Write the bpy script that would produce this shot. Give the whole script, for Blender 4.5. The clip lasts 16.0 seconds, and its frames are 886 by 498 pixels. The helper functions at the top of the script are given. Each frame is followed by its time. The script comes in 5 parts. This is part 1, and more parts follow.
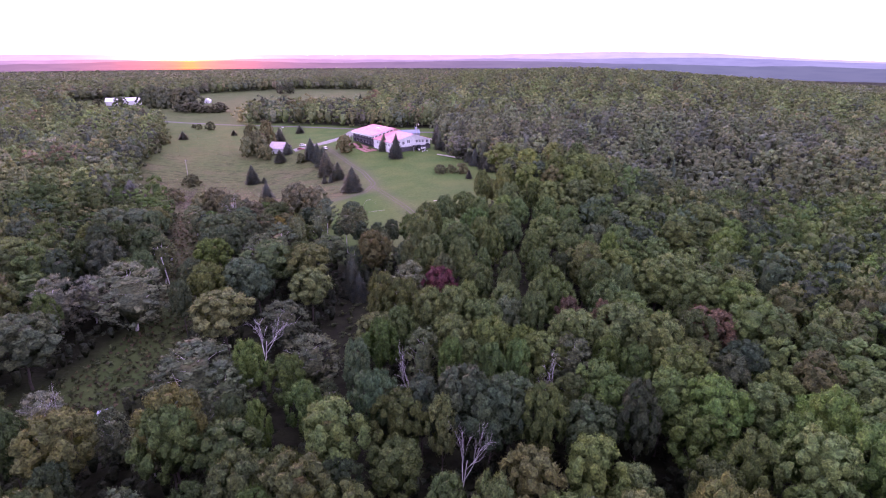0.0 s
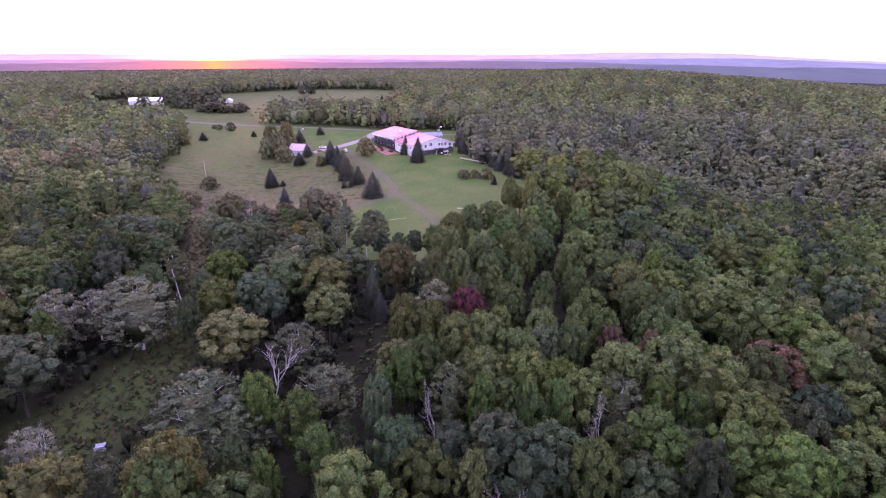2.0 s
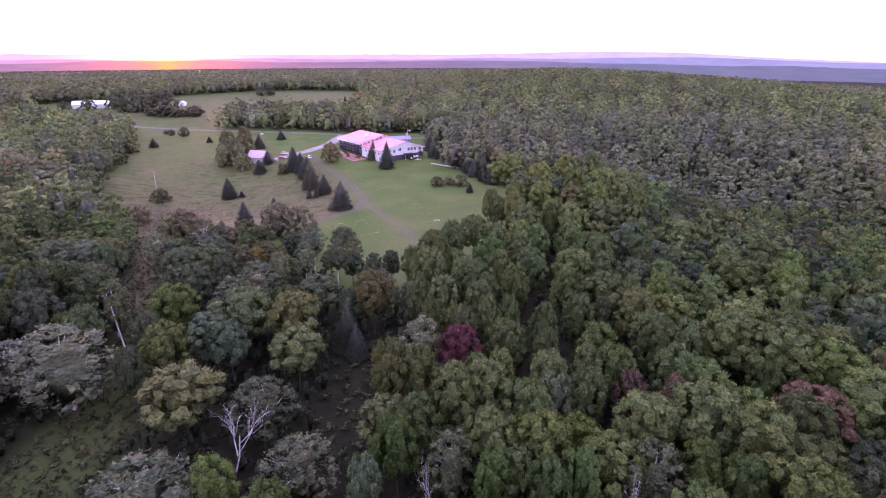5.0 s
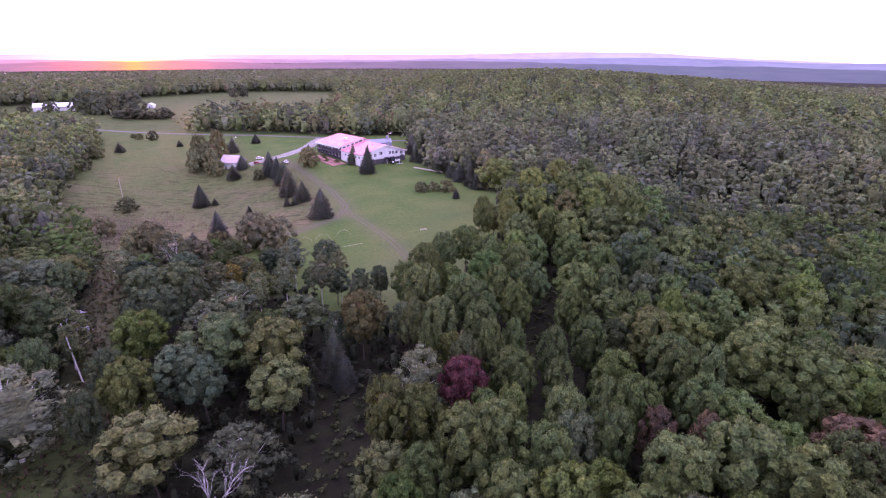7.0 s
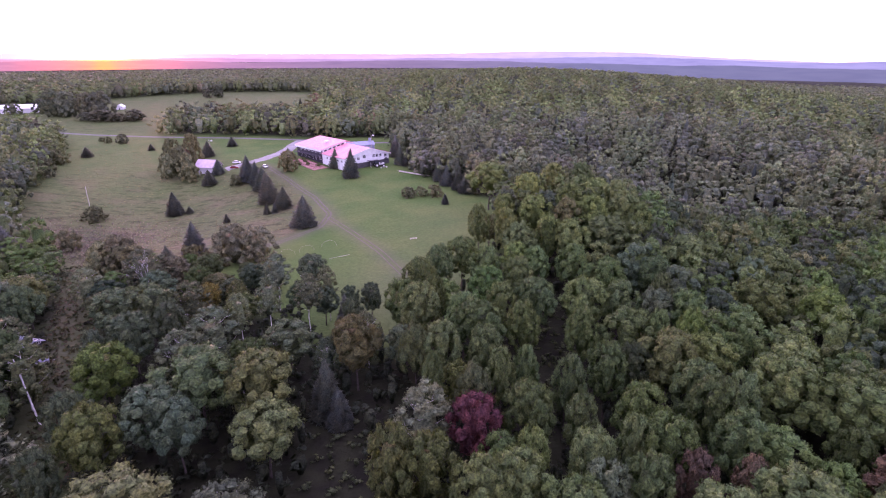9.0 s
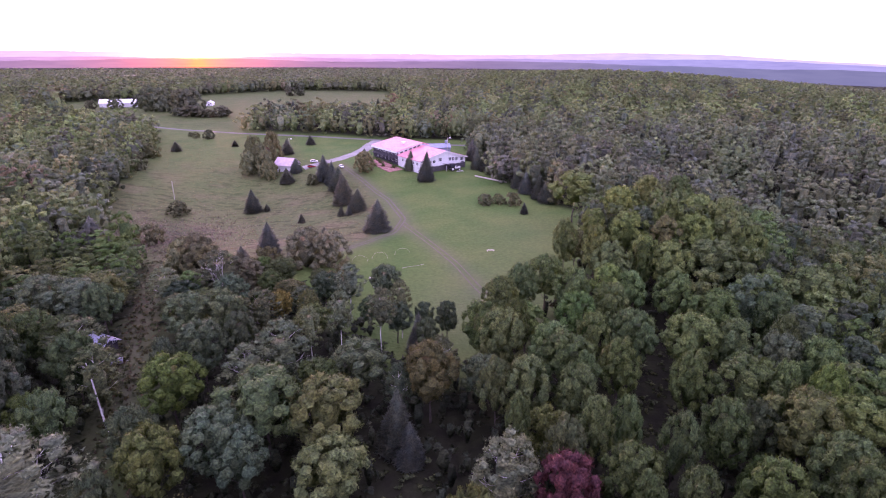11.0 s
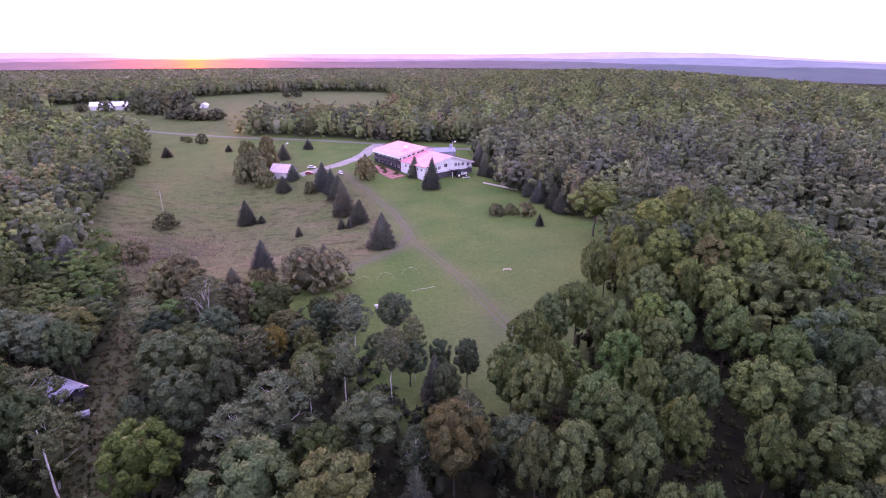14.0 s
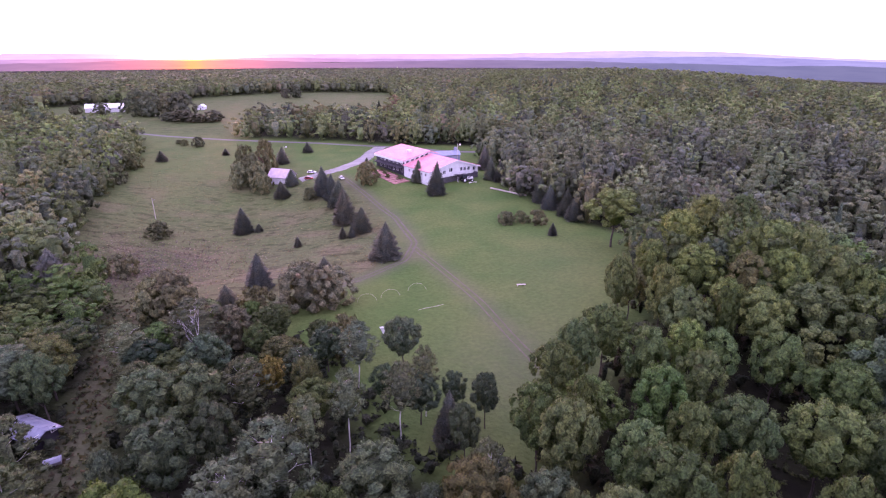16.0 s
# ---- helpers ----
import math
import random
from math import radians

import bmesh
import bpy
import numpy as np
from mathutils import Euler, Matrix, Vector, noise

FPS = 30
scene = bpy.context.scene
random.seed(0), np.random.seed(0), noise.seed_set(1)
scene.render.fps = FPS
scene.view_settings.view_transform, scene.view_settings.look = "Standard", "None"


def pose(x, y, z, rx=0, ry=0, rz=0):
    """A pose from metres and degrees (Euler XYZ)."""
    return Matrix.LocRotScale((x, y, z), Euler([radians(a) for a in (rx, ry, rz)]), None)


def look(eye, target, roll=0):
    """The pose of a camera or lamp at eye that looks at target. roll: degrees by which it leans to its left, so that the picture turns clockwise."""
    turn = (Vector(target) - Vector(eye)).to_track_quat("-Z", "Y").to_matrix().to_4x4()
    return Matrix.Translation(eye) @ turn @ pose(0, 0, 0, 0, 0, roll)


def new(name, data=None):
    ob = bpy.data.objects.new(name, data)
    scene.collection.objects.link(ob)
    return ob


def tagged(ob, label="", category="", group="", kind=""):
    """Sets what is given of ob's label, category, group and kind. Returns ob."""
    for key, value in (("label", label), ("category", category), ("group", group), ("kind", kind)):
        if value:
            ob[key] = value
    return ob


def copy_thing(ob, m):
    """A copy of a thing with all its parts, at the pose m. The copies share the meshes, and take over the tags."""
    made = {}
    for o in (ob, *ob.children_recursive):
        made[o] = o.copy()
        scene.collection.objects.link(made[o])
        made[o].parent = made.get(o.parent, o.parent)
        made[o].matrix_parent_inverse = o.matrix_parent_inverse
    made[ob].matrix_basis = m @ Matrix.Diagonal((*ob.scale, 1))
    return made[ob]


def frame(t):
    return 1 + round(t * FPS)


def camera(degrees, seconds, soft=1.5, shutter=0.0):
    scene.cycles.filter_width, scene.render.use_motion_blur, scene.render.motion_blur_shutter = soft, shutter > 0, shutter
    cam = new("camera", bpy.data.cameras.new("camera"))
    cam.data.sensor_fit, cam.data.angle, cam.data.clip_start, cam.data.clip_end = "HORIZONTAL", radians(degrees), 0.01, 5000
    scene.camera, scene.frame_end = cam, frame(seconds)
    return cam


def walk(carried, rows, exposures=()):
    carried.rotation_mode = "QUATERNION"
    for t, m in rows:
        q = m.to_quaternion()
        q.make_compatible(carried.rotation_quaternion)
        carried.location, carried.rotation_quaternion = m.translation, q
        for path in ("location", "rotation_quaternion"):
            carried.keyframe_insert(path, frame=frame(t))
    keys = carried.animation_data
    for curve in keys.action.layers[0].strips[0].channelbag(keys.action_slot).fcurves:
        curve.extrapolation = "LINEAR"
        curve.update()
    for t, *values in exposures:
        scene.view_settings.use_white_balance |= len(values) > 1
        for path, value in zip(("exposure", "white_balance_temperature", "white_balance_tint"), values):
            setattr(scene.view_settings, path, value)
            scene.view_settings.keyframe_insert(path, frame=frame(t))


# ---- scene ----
cam = camera(79.2, 16.0, soft=1.15)
PATH = [
    (0, (0.946, -1.313, 64.462), (0.884, 0.561, 63.768), 0.1),
    (0.5, (0.465, 1.558, 64.489), (0.274, 3.424, 63.796), 0.3),
    (1, (-0.212, 4.364, 64.571), (-0.233, 6.24, 63.877), -0.0),
    (1.5, (-0.984, 7.096, 64.634), (-0.888, 8.969, 63.940), -0.1),
    (2, (-1.751, 9.954, 64.635), (-1.881, 11.825, 63.941), 0.2),
    (2.5, (-2.563, 12.797, 64.671), (-2.761, 14.662, 63.977), 0.5),
    (3, (-3.428, 15.628, 64.808), (-3.632, 17.492, 64.113), 0.5),
    (3.5, (-4.284, 18.424, 64.951), (-4.469, 20.29, 64.254), 0.4),
    (4, (-5.107, 21.152, 65.011), (-5.262, 23.021, 64.315), 0.4),
    (4.5, (-5.957, 23.723, 65.045), (-6.038, 25.596, 64.348), 0.3),
    (4.7, (-6.306, 24.749, 65.041), (-6.351, 26.624, 64.345), 0.2),
    (6.8, (-10.206, 36.386, 64.825), (-10.127, 38.26, 64.130), 0.2),
    (7, (-10.548, 37.5, 64.821), (-10.467, 39.374, 64.127), 0.2),
    (7.5, (-11.349, 40.261, 64.823), (-11.258, 42.134, 64.128), 0.2),
    (8, (-12.179, 42.97, 64.819), (-12.06, 44.841, 64.123), 0.1),
    (8.5, (-13.111, 45.625, 64.830), (-12.969, 47.495, 64.135), 0.2),
    (9, (-14.111, 48.301, 64.866), (-13.955, 50.169, 64.170), 0.2),
    (9.5, (-15.078, 51.012, 64.920), (-15.057, 52.887, 64.223), 0.4),
    (9.7, (-15.413, 52.131, 64.925), (-15.468, 54.006, 64.230), 0.5),
    (12, (-19.225, 65.215, 64.708), (-19.317, 67.088, 64.012), 0.6),
    (12.5, (-20.055, 68.106, 64.690), (-20.14, 69.98, 63.995), 0.4),
    (13, (-20.881, 71.033, 64.667), (-20.963, 72.906, 63.971), 0.4),
    (13.5, (-21.684, 73.977, 64.638), (-21.768, 75.85, 63.942), 0.2),
    (14, (-22.469, 76.926, 64.606), (-22.552, 78.799, 63.909), 0.3),
    (14.5, (-23.244, 79.869, 64.577), (-23.327, 81.743, 63.882), 0.2),
    (15, (-24.016, 82.804, 64.557), (-24.101, 84.677, 63.861), 0.1),
    (15.5, (-24.769, 85.703, 64.545), (-24.854, 87.576, 63.847), 0.1),
    (16, (-25.518, 88.583, 64.544), (-25.602, 90.456, 63.846), 0.1),
]

EXPOSURES = [(0.0, 3.2, 5850, 71), (16.0, 3.2, 5850, 71)]
walk(cam, [(t, look(eye, target, roll)) for t, eye, target, roll in PATH], EXPOSURES)

# ---- sky and sun ----
SUN_AZIMUTH, SUN_HEIGHT = -26.0, 4.0      # degrees from +y towards +x, degrees above the horizon
to_sun = Vector((math.sin(radians(SUN_AZIMUTH)) * math.cos(radians(SUN_HEIGHT)), math.cos(radians(SUN_AZIMUTH)) * math.cos(radians(SUN_HEIGHT)), math.sin(radians(SUN_HEIGHT))))
world = bpy.data.worlds.new("evening_sky")
scene.world = world
world.use_nodes = True
wn = world.node_tree.nodes
sky = wn.new("ShaderNodeTexSky")
sky.sky_type, sky.sun_disc = "NISHITA", False
sky.sun_elevation, sky.sun_rotation = radians(SUN_HEIGHT), radians(SUN_AZIMUTH)
sky.air_density, sky.dust_density, sky.ozone_density = 1.0, 0.6, 2.0
wn["Background"].inputs["Strength"].default_value = 0.06
haze = wn.new("ShaderNodeHueSaturation")      # thin high cloud pales the sky
haze.inputs["Saturation"].default_value = 0.45
world.node_tree.links.new(sky.outputs[0], haze.inputs["Color"])
veil = wn.new("ShaderNodeMix")
veil.data_type = "RGBA"
veil.blend_type = "ADD"
veil.inputs["Factor"].default_value = 1.0
height = wn.new("ShaderNodeSeparateXYZ")      # the thin cloud is brightest overhead
toward = wn.new("ShaderNodeTexCoord")
world.node_tree.links.new(toward.outputs["Generated"], height.inputs[0])
overhead = wn.new("ShaderNodeMix")
overhead.data_type = "RGBA"
overhead.inputs["A"].default_value, overhead.inputs["B"].default_value = (2.2, 2.2, 2.3, 1), (3.2, 3.3, 3.5, 1)
world.node_tree.links.new(height.outputs["Z"], overhead.inputs["Factor"])
world.node_tree.links.new(overhead.outputs["Result"], veil.inputs["B"])
world.node_tree.links.new(haze.outputs[0], veil.inputs["A"])
halo = veil.outputs["Result"]
side = wn.new("ShaderNodeVectorMath")
side.operation = "DOT_PRODUCT"
side.inputs[1].default_value = to_sun
world.node_tree.links.new(toward.outputs["Generated"], side.inputs[0])
front = wn.new("ShaderNodeMath")
front.operation = "MAXIMUM"
front.inputs[1].default_value = 0.0
world.node_tree.links.new(side.outputs["Value"], front.inputs[0])
for power, glow in ((260.0, (46, 24, 6)), (14.0, (2.4, 0.95, 0.8))):      # the glow round the setting sun, close and wide
    fall = wn.new("ShaderNodeMath")
    fall.operation = "POWER"
    fall.inputs[1].default_value = power
    world.node_tree.links.new(front.outputs[0], fall.inputs[0])
    shine = wn.new("ShaderNodeMix")
    shine.data_type, shine.blend_type = "RGBA", "ADD"
    shine.clamp_factor = False
    shine.inputs["B"].default_value = (*glow, 1)
    world.node_tree.links.new(fall.outputs[0], shine.inputs["Factor"])
    world.node_tree.links.new(halo, shine.inputs["A"])
    halo = shine.outputs["Result"]
world.node_tree.links.new(halo, wn["Background"].inputs["Color"])
sun_data = bpy.data.lights.new("sun", "SUN")
sun_data.energy, sun_data.angle, sun_data.color = 0.22, radians(8), (1.0, 0.42, 0.25)
sun = new("sun", sun_data)
sun.matrix_world = look((0, 0, 200), Vector((0, 0, 200)) - to_sun)

# ---- materials ----
def material(name):
    m = bpy.data.materials.new(name)
    m.use_nodes = True
    return m, m.node_tree.nodes, m.node_tree.links


def mix_rgb(nodes, links, kind, fac, a, b):
    n = nodes.new("ShaderNodeMix")
    n.data_type, n.blend_type = "RGBA", kind
    for sock, v in ((n.inputs["Factor"], fac), (n.inputs["A"], a), (n.inputs["B"], b)):
        if isinstance(v, bpy.types.NodeSocket):
            links.new(v, sock)
        elif isinstance(v, (int, float)):
            sock.default_value = v
        else:
            sock.default_value = (*v, 1.0)
    return n.outputs["Result"]


def noise_fac(nodes, links, scale, low=0.35, high=0.65, detail=4.0, coords="Object", stretch=(1, 1, 1)):
    co = nodes.new("ShaderNodeTexCoord")
    mp = nodes.new("ShaderNodeMapping")
    mp.inputs["Scale"].default_value = stretch
    tx = nodes.new("ShaderNodeTexNoise")
    tx.inputs["Scale"].default_value, tx.inputs["Detail"].default_value = scale, detail
    rp = nodes.new("ShaderNodeMapRange")
    rp.inputs["From Min"].default_value, rp.inputs["From Max"].default_value = low, high
    links.new(co.outputs[coords], mp.inputs["Vector"])
    links.new(mp.outputs["Vector"], tx.inputs["Vector"])
    links.new(tx.outputs["Fac"], rp.inputs["Value"])
    return rp.outputs["Result"]


def surface(name, color, second=None, scale=2.0, rough=0.8, bump=0.0, bump_scale=20.0, metal=0.0, stretch=(1, 1, 1)):
    """A two-tone surface with fine grain and relief."""
    m, nodes, links = material(name)
    p = nodes["Principled BSDF"]
    p.inputs["Roughness"].default_value, p.inputs["Metallic"].default_value = rough, metal
    p.inputs["Specular IOR Level"].default_value = 0.3
    second = second or tuple(c * 0.75 for c in color)
    c = mix_rgb(nodes, links, "MIX", noise_fac(nodes, links, scale, stretch=stretch), color, second)
    fine = noise_fac(nodes, links, scale * 7, 0.3, 0.7, 2.0, stretch=stretch)
    c = mix_rgb(nodes, links, "MULTIPLY", 0.35, c, mix_rgb(nodes, links, "MIX", fine, (0.6, 0.6, 0.6), (1, 1, 1)))
    links.new(c, p.inputs["Base Color"])
    if bump:
        b = nodes.new("ShaderNodeBump")
        b.inputs["Strength"].default_value, b.inputs["Distance"].default_value = bump, 0.05
        links.new(noise_fac(nodes, links, bump_scale), b.inputs["Height"])
        links.new(b.outputs["Normal"], p.inputs["Normal"])
    return m


def leaf_material(name, from_object):
    """Foliage whose hue comes from each plant, varied from leaf clump to leaf clump, and through which light passes."""
    m, nodes, links = material(name)
    p, out = nodes["Principled BSDF"], nodes["Material Output"]
    if from_object:
        hue = nodes.new("ShaderNodeObjectInfo").outputs["Color"]
    else:
        at = nodes.new("ShaderNodeAttribute")
        at.attribute_name = "tint"
        hue = at.outputs["Color"]
    island = nodes.new("ShaderNodeNewGeometry").outputs["Random Per Island"]
    vary = nodes.new("ShaderNodeHueSaturation")
    vary.inputs["Saturation"].default_value = 1.14 if from_object else 1.1
    span = nodes.new("ShaderNodeMapRange")
    span.inputs["To Min"].default_value, span.inputs["To Max"].default_value = (0.68, 1.12) if from_object else (0.78, 1.2)
    links.new(island, span.inputs["Value"])
    links.new(span.outputs["Result"], vary.inputs["Value"])
    links.new(hue, vary.inputs["Color"])
    blotch = noise_fac(nodes, links, 0.45, 0.4, 0.62, 2.0)
    c = mix_rgb(nodes, links, "MULTIPLY", blotch, vary.outputs["Color"], (1.3, 1.12, 0.95))
    # random leaf tone; its dark end also paints shaded gaps between leaves
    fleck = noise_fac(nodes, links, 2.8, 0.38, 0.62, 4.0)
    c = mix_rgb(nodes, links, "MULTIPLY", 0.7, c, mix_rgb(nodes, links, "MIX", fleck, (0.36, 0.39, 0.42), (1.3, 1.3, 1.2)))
    p.inputs["Roughness"].default_value, p.inputs["Specular IOR Level"].default_value = 0.7, 0.15
    b = nodes.new("ShaderNodeBump")
    b.inputs["Strength"].default_value, b.inputs["Distance"].default_value = 0.7, 0.35
    links.new(noise_fac(nodes, links, 2.8, 0.3, 0.7, 4.0), b.inputs["Height"])
    links.new(b.outputs["Normal"], p.inputs["Normal"])
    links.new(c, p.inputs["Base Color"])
    tr = nodes.new("ShaderNodeBsdfTranslucent")
    links.new(mix_rgb(nodes, links, "MULTIPLY", 1.0, c, (1.12, 1.25, 0.75)), tr.inputs["Color"])
    mx = nodes.new("ShaderNodeMixShader")
    mx.inputs[0].default_value = 0.24
    links.new(p.outputs[0], mx.inputs[1])
    links.new(tr.outputs[0], mx.inputs[2])
    links.new(mx.outputs[0], out.inputs["Surface"])
    return m


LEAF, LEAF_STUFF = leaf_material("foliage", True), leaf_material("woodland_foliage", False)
BARK = surface("bark", (0.09, 0.075, 0.065), (0.05, 0.042, 0.036), 1.5, 0.9, 0.6, 6)
BIRCH = surface("birch_bark", (0.72, 0.7, 0.7), (0.36, 0.34, 0.35), 1.2, 0.75, 0.3, 8)
WHITE = surface("white_siding", (0.78, 0.78, 0.8), (0.66, 0.66, 0.69), 0.6, 0.6)
DARK = surface("dark_stained_timber", (0.035, 0.032, 0.045), (0.06, 0.055, 0.07), 0.8, 0.7)
ROOF = surface("red_metal_roof", (0.7, 0.3, 0.36), (0.6, 0.24, 0.3), 0.25, 0.3, 0.1, 3)
ROOF_GREY = surface("pale_metal_roof", (0.56, 0.44, 0.5), (0.46, 0.36, 0.42), 0.5, 0.5)
GLASS = surface("dark_window_glass", (0.03, 0.035, 0.045), (0.05, 0.055, 0.07), 0.5, 0.08)
STONE = surface("basement_stone", (0.1, 0.095, 0.1), (0.05, 0.05, 0.055), 1.5, 0.85, 0.5, 4)
PATIO = surface("red_paving", (0.4, 0.2, 0.18), (0.27, 0.14, 0.13), 0.7, 0.85, 0.3, 5)
GRAVEL = surface("gravel", (0.28, 0.265, 0.27), (0.2, 0.19, 0.195), 0.15, 0.95, 0.4, 6)
DIRT = surface("worn_dirt", (0.115, 0.1, 0.08), (0.09, 0.09, 0.058), 0.35, 0.95, 0.5, 5)
ASPHALT = surface("pale_road_gravel", (0.14, 0.133, 0.138), (0.11, 0.104, 0.108), 0.2, 0.9)
CAR_WHITE = surface("white_car_paint", (0.75, 0.75, 0.76), (0.7, 0.7, 0.71), 0.5, 0.25)
CAR_RED = surface("red_car_paint", (0.3, 0.03, 0.035), (0.26, 0.03, 0.03), 0.5, 0.25)
RUBBER = surface("rubber", (0.02, 0.02, 0.02), None, 3, 0.9)
STEEL = surface("grey_steel", (0.35, 0.35, 0.37), (0.28, 0.28, 0.3), 1.5, 0.45, metal=0.6)
PALE_WOOD = surface("weathered_pale_wood", (0.55, 0.5, 0.45), (0.4, 0.36, 0.33), 2, 0.85)
BLUE_GREY = surface("blue_grey_sheet_metal", (0.3, 0.32, 0.42), (0.22, 0.24, 0.33), 0.8, 0.5)


def ground_material():
    """Leaf litter, mown lawn, rough old field and worn earth, by the cover stored on the land."""
    m, nodes, links = material("land")
    p = nodes["Principled BSDF"]
    at = nodes.new("ShaderNodeAttribute")
    at.attribute_name = "cover"
    sep = nodes.new("ShaderNodeSeparateColor")
    links.new(at.outputs["Color"], sep.inputs["Color"])
    # litter set near black, so its colour also holds the shade between trees
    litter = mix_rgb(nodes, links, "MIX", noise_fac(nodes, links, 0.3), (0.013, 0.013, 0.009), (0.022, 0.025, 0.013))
    lawn = mix_rgb(nodes, links, "MIX", noise_fac(nodes, links, 0.06, 0.3, 0.7), (0.06, 0.114, 0.03), (0.1, 0.136, 0.042))
    lawn = mix_rgb(nodes, links, "MULTIPLY", noise_fac(nodes, links, 0.9, 0.3, 0.7), lawn, (0.72, 0.75, 0.7))
    field = mix_rgb(nodes, links, "MIX", noise_fac(nodes, links, 0.06, 0.35, 0.6, stretch=(0.8, 1.2, 1)), (0.13, 0.132, 0.066), (0.095, 0.118, 0.05))
    field = mix_rgb(nodes, links, "MIX", noise_fac(nodes, links, 0.06, 0.47, 0.62, stretch=(0.8, 1.2, 1)), field, (0.155, 0.132, 0.08))
    field = mix_rgb(nodes, links, "MULTIPLY", noise_fac(nodes, links, 0.8, 0.3, 0.7), field, (0.6, 0.62, 0.6))
    tussock = noise_fac(nodes, links, 0.32, 0.5, 0.64, 6.0, stretch=(0.6, 1.2, 1))
    field = mix_rgb(nodes, links, "MULTIPLY", tussock, field, (0.5, 0.46, 0.46))
    worn = mix_rgb(nodes, links, "MIX", noise_fac(nodes, links, 0.5), (0.125, 0.105, 0.088), (0.1, 0.096, 0.066))
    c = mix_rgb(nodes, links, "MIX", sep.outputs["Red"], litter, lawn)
    c = mix_rgb(nodes, links, "MIX", sep.outputs["Green"], c, field)
    c = mix_rgb(nodes, links, "MIX", sep.outputs["Blue"], c, worn)
    links.new(c, p.inputs["Base Color"])
    p.inputs["Roughness"].default_value, p.inputs["Specular IOR Level"].default_value = 0.9, 0.06
    b = nodes.new("ShaderNodeBump")
    b.inputs["Strength"].default_value, b.inputs["Distance"].default_value = 0.7, 0.25
    links.new(noise_fac(nodes, links, 1.3, 0.2, 0.8, 6), b.inputs["Height"])
    links.new(b.outputs["Normal"], p.inputs["Normal"])
    return m


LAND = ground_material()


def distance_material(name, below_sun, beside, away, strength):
    """Far hills whose emission holds the evening haze and sun glow: warm below the sun, pink beside it, lilac to blue
    away from it.
    """
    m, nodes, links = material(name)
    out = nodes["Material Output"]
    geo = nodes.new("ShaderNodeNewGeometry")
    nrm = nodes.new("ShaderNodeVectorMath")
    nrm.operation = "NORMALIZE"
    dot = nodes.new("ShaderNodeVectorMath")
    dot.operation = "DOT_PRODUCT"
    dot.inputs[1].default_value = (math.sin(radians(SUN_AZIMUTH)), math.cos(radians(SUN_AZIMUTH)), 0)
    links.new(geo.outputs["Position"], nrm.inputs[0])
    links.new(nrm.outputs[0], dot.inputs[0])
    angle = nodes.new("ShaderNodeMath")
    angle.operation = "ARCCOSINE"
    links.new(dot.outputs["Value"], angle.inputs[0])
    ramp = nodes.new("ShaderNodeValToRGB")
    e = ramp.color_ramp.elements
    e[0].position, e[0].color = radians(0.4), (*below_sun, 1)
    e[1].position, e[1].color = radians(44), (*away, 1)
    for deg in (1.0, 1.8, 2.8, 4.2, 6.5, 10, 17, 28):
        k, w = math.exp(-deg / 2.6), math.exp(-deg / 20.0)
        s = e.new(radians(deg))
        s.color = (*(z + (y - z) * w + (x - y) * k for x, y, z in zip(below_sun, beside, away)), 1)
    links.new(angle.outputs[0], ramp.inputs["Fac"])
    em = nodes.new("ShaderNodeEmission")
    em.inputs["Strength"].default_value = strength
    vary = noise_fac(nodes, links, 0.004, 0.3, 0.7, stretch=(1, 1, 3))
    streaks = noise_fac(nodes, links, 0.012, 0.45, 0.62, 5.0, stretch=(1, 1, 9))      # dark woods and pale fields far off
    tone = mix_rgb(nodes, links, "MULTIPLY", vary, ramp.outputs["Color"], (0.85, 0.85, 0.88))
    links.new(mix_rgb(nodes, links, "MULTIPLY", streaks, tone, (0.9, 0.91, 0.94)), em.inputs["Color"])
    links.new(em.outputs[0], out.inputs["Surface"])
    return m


# ---- building helpers ----
def mesh_np(name, verts, tris, mats, tint=None, mat_index=None):
    """A mesh of triangles from arrays."""
    me = bpy.data.meshes.new(name)
    verts, tris = np.asarray(verts, dtype=np.float32), np.asarray(tris, dtype=np.int32)
    normals = verts[:, 3:] if verts.shape[1] == 6 else None
    verts = np.ascontiguousarray(verts[:, :3])
    me.vertices.add(len(verts))
    me.vertices.foreach_set("co", verts.ravel())
    me.loops.add(len(tris) * 3)
    me.loops.foreach_set("vertex_index", tris.ravel())
    me.polygons.add(len(tris))
    me.polygons.foreach_set("loop_start", np.arange(0, len(tris) * 3, 3, dtype=np.int32))
    for m in mats:
        me.materials.append(m)
    if mat_index is not None:
        me.polygons.foreach_set("material_index", np.asarray(mat_index, dtype=np.int32))
    if tint is not None:
        col = me.color_attributes.new("tint", "FLOAT_COLOR", "POINT")
        col.data.foreach_set("color", np.asarray(tint, dtype=np.float32).ravel())
    me.polygons.foreach_set("use_smooth", np.ones(len(tris), bool))
    me.update(calc_edges=True)
    me.validate()
    if normals is not None:
        me.normals_split_custom_set_from_vertices(normals)
    return me


def part(name, bm, mat, parent, label=""):
    """Links a bmesh as one mesh object under a thing or a part."""
    me = bpy.data.meshes.new(name)
    bm.to_mesh(me)
    bm.free()
    me.materials.append(mat)
    ob = new(name, me)
    ob.parent = parent
    return tagged(ob, label) if label else ob


def mesh_part(name, me, parent, label=""):
    ob = new(name, me)
    ob.parent = parent
    return tagged(ob, label) if label else ob


def thing(name, m, label, category, group="", kind=""):
    ob = new(name)
    ob.empty_display_size = 0.5
    ob.matrix_basis = m
    return tagged(ob, label, category, group, kind)


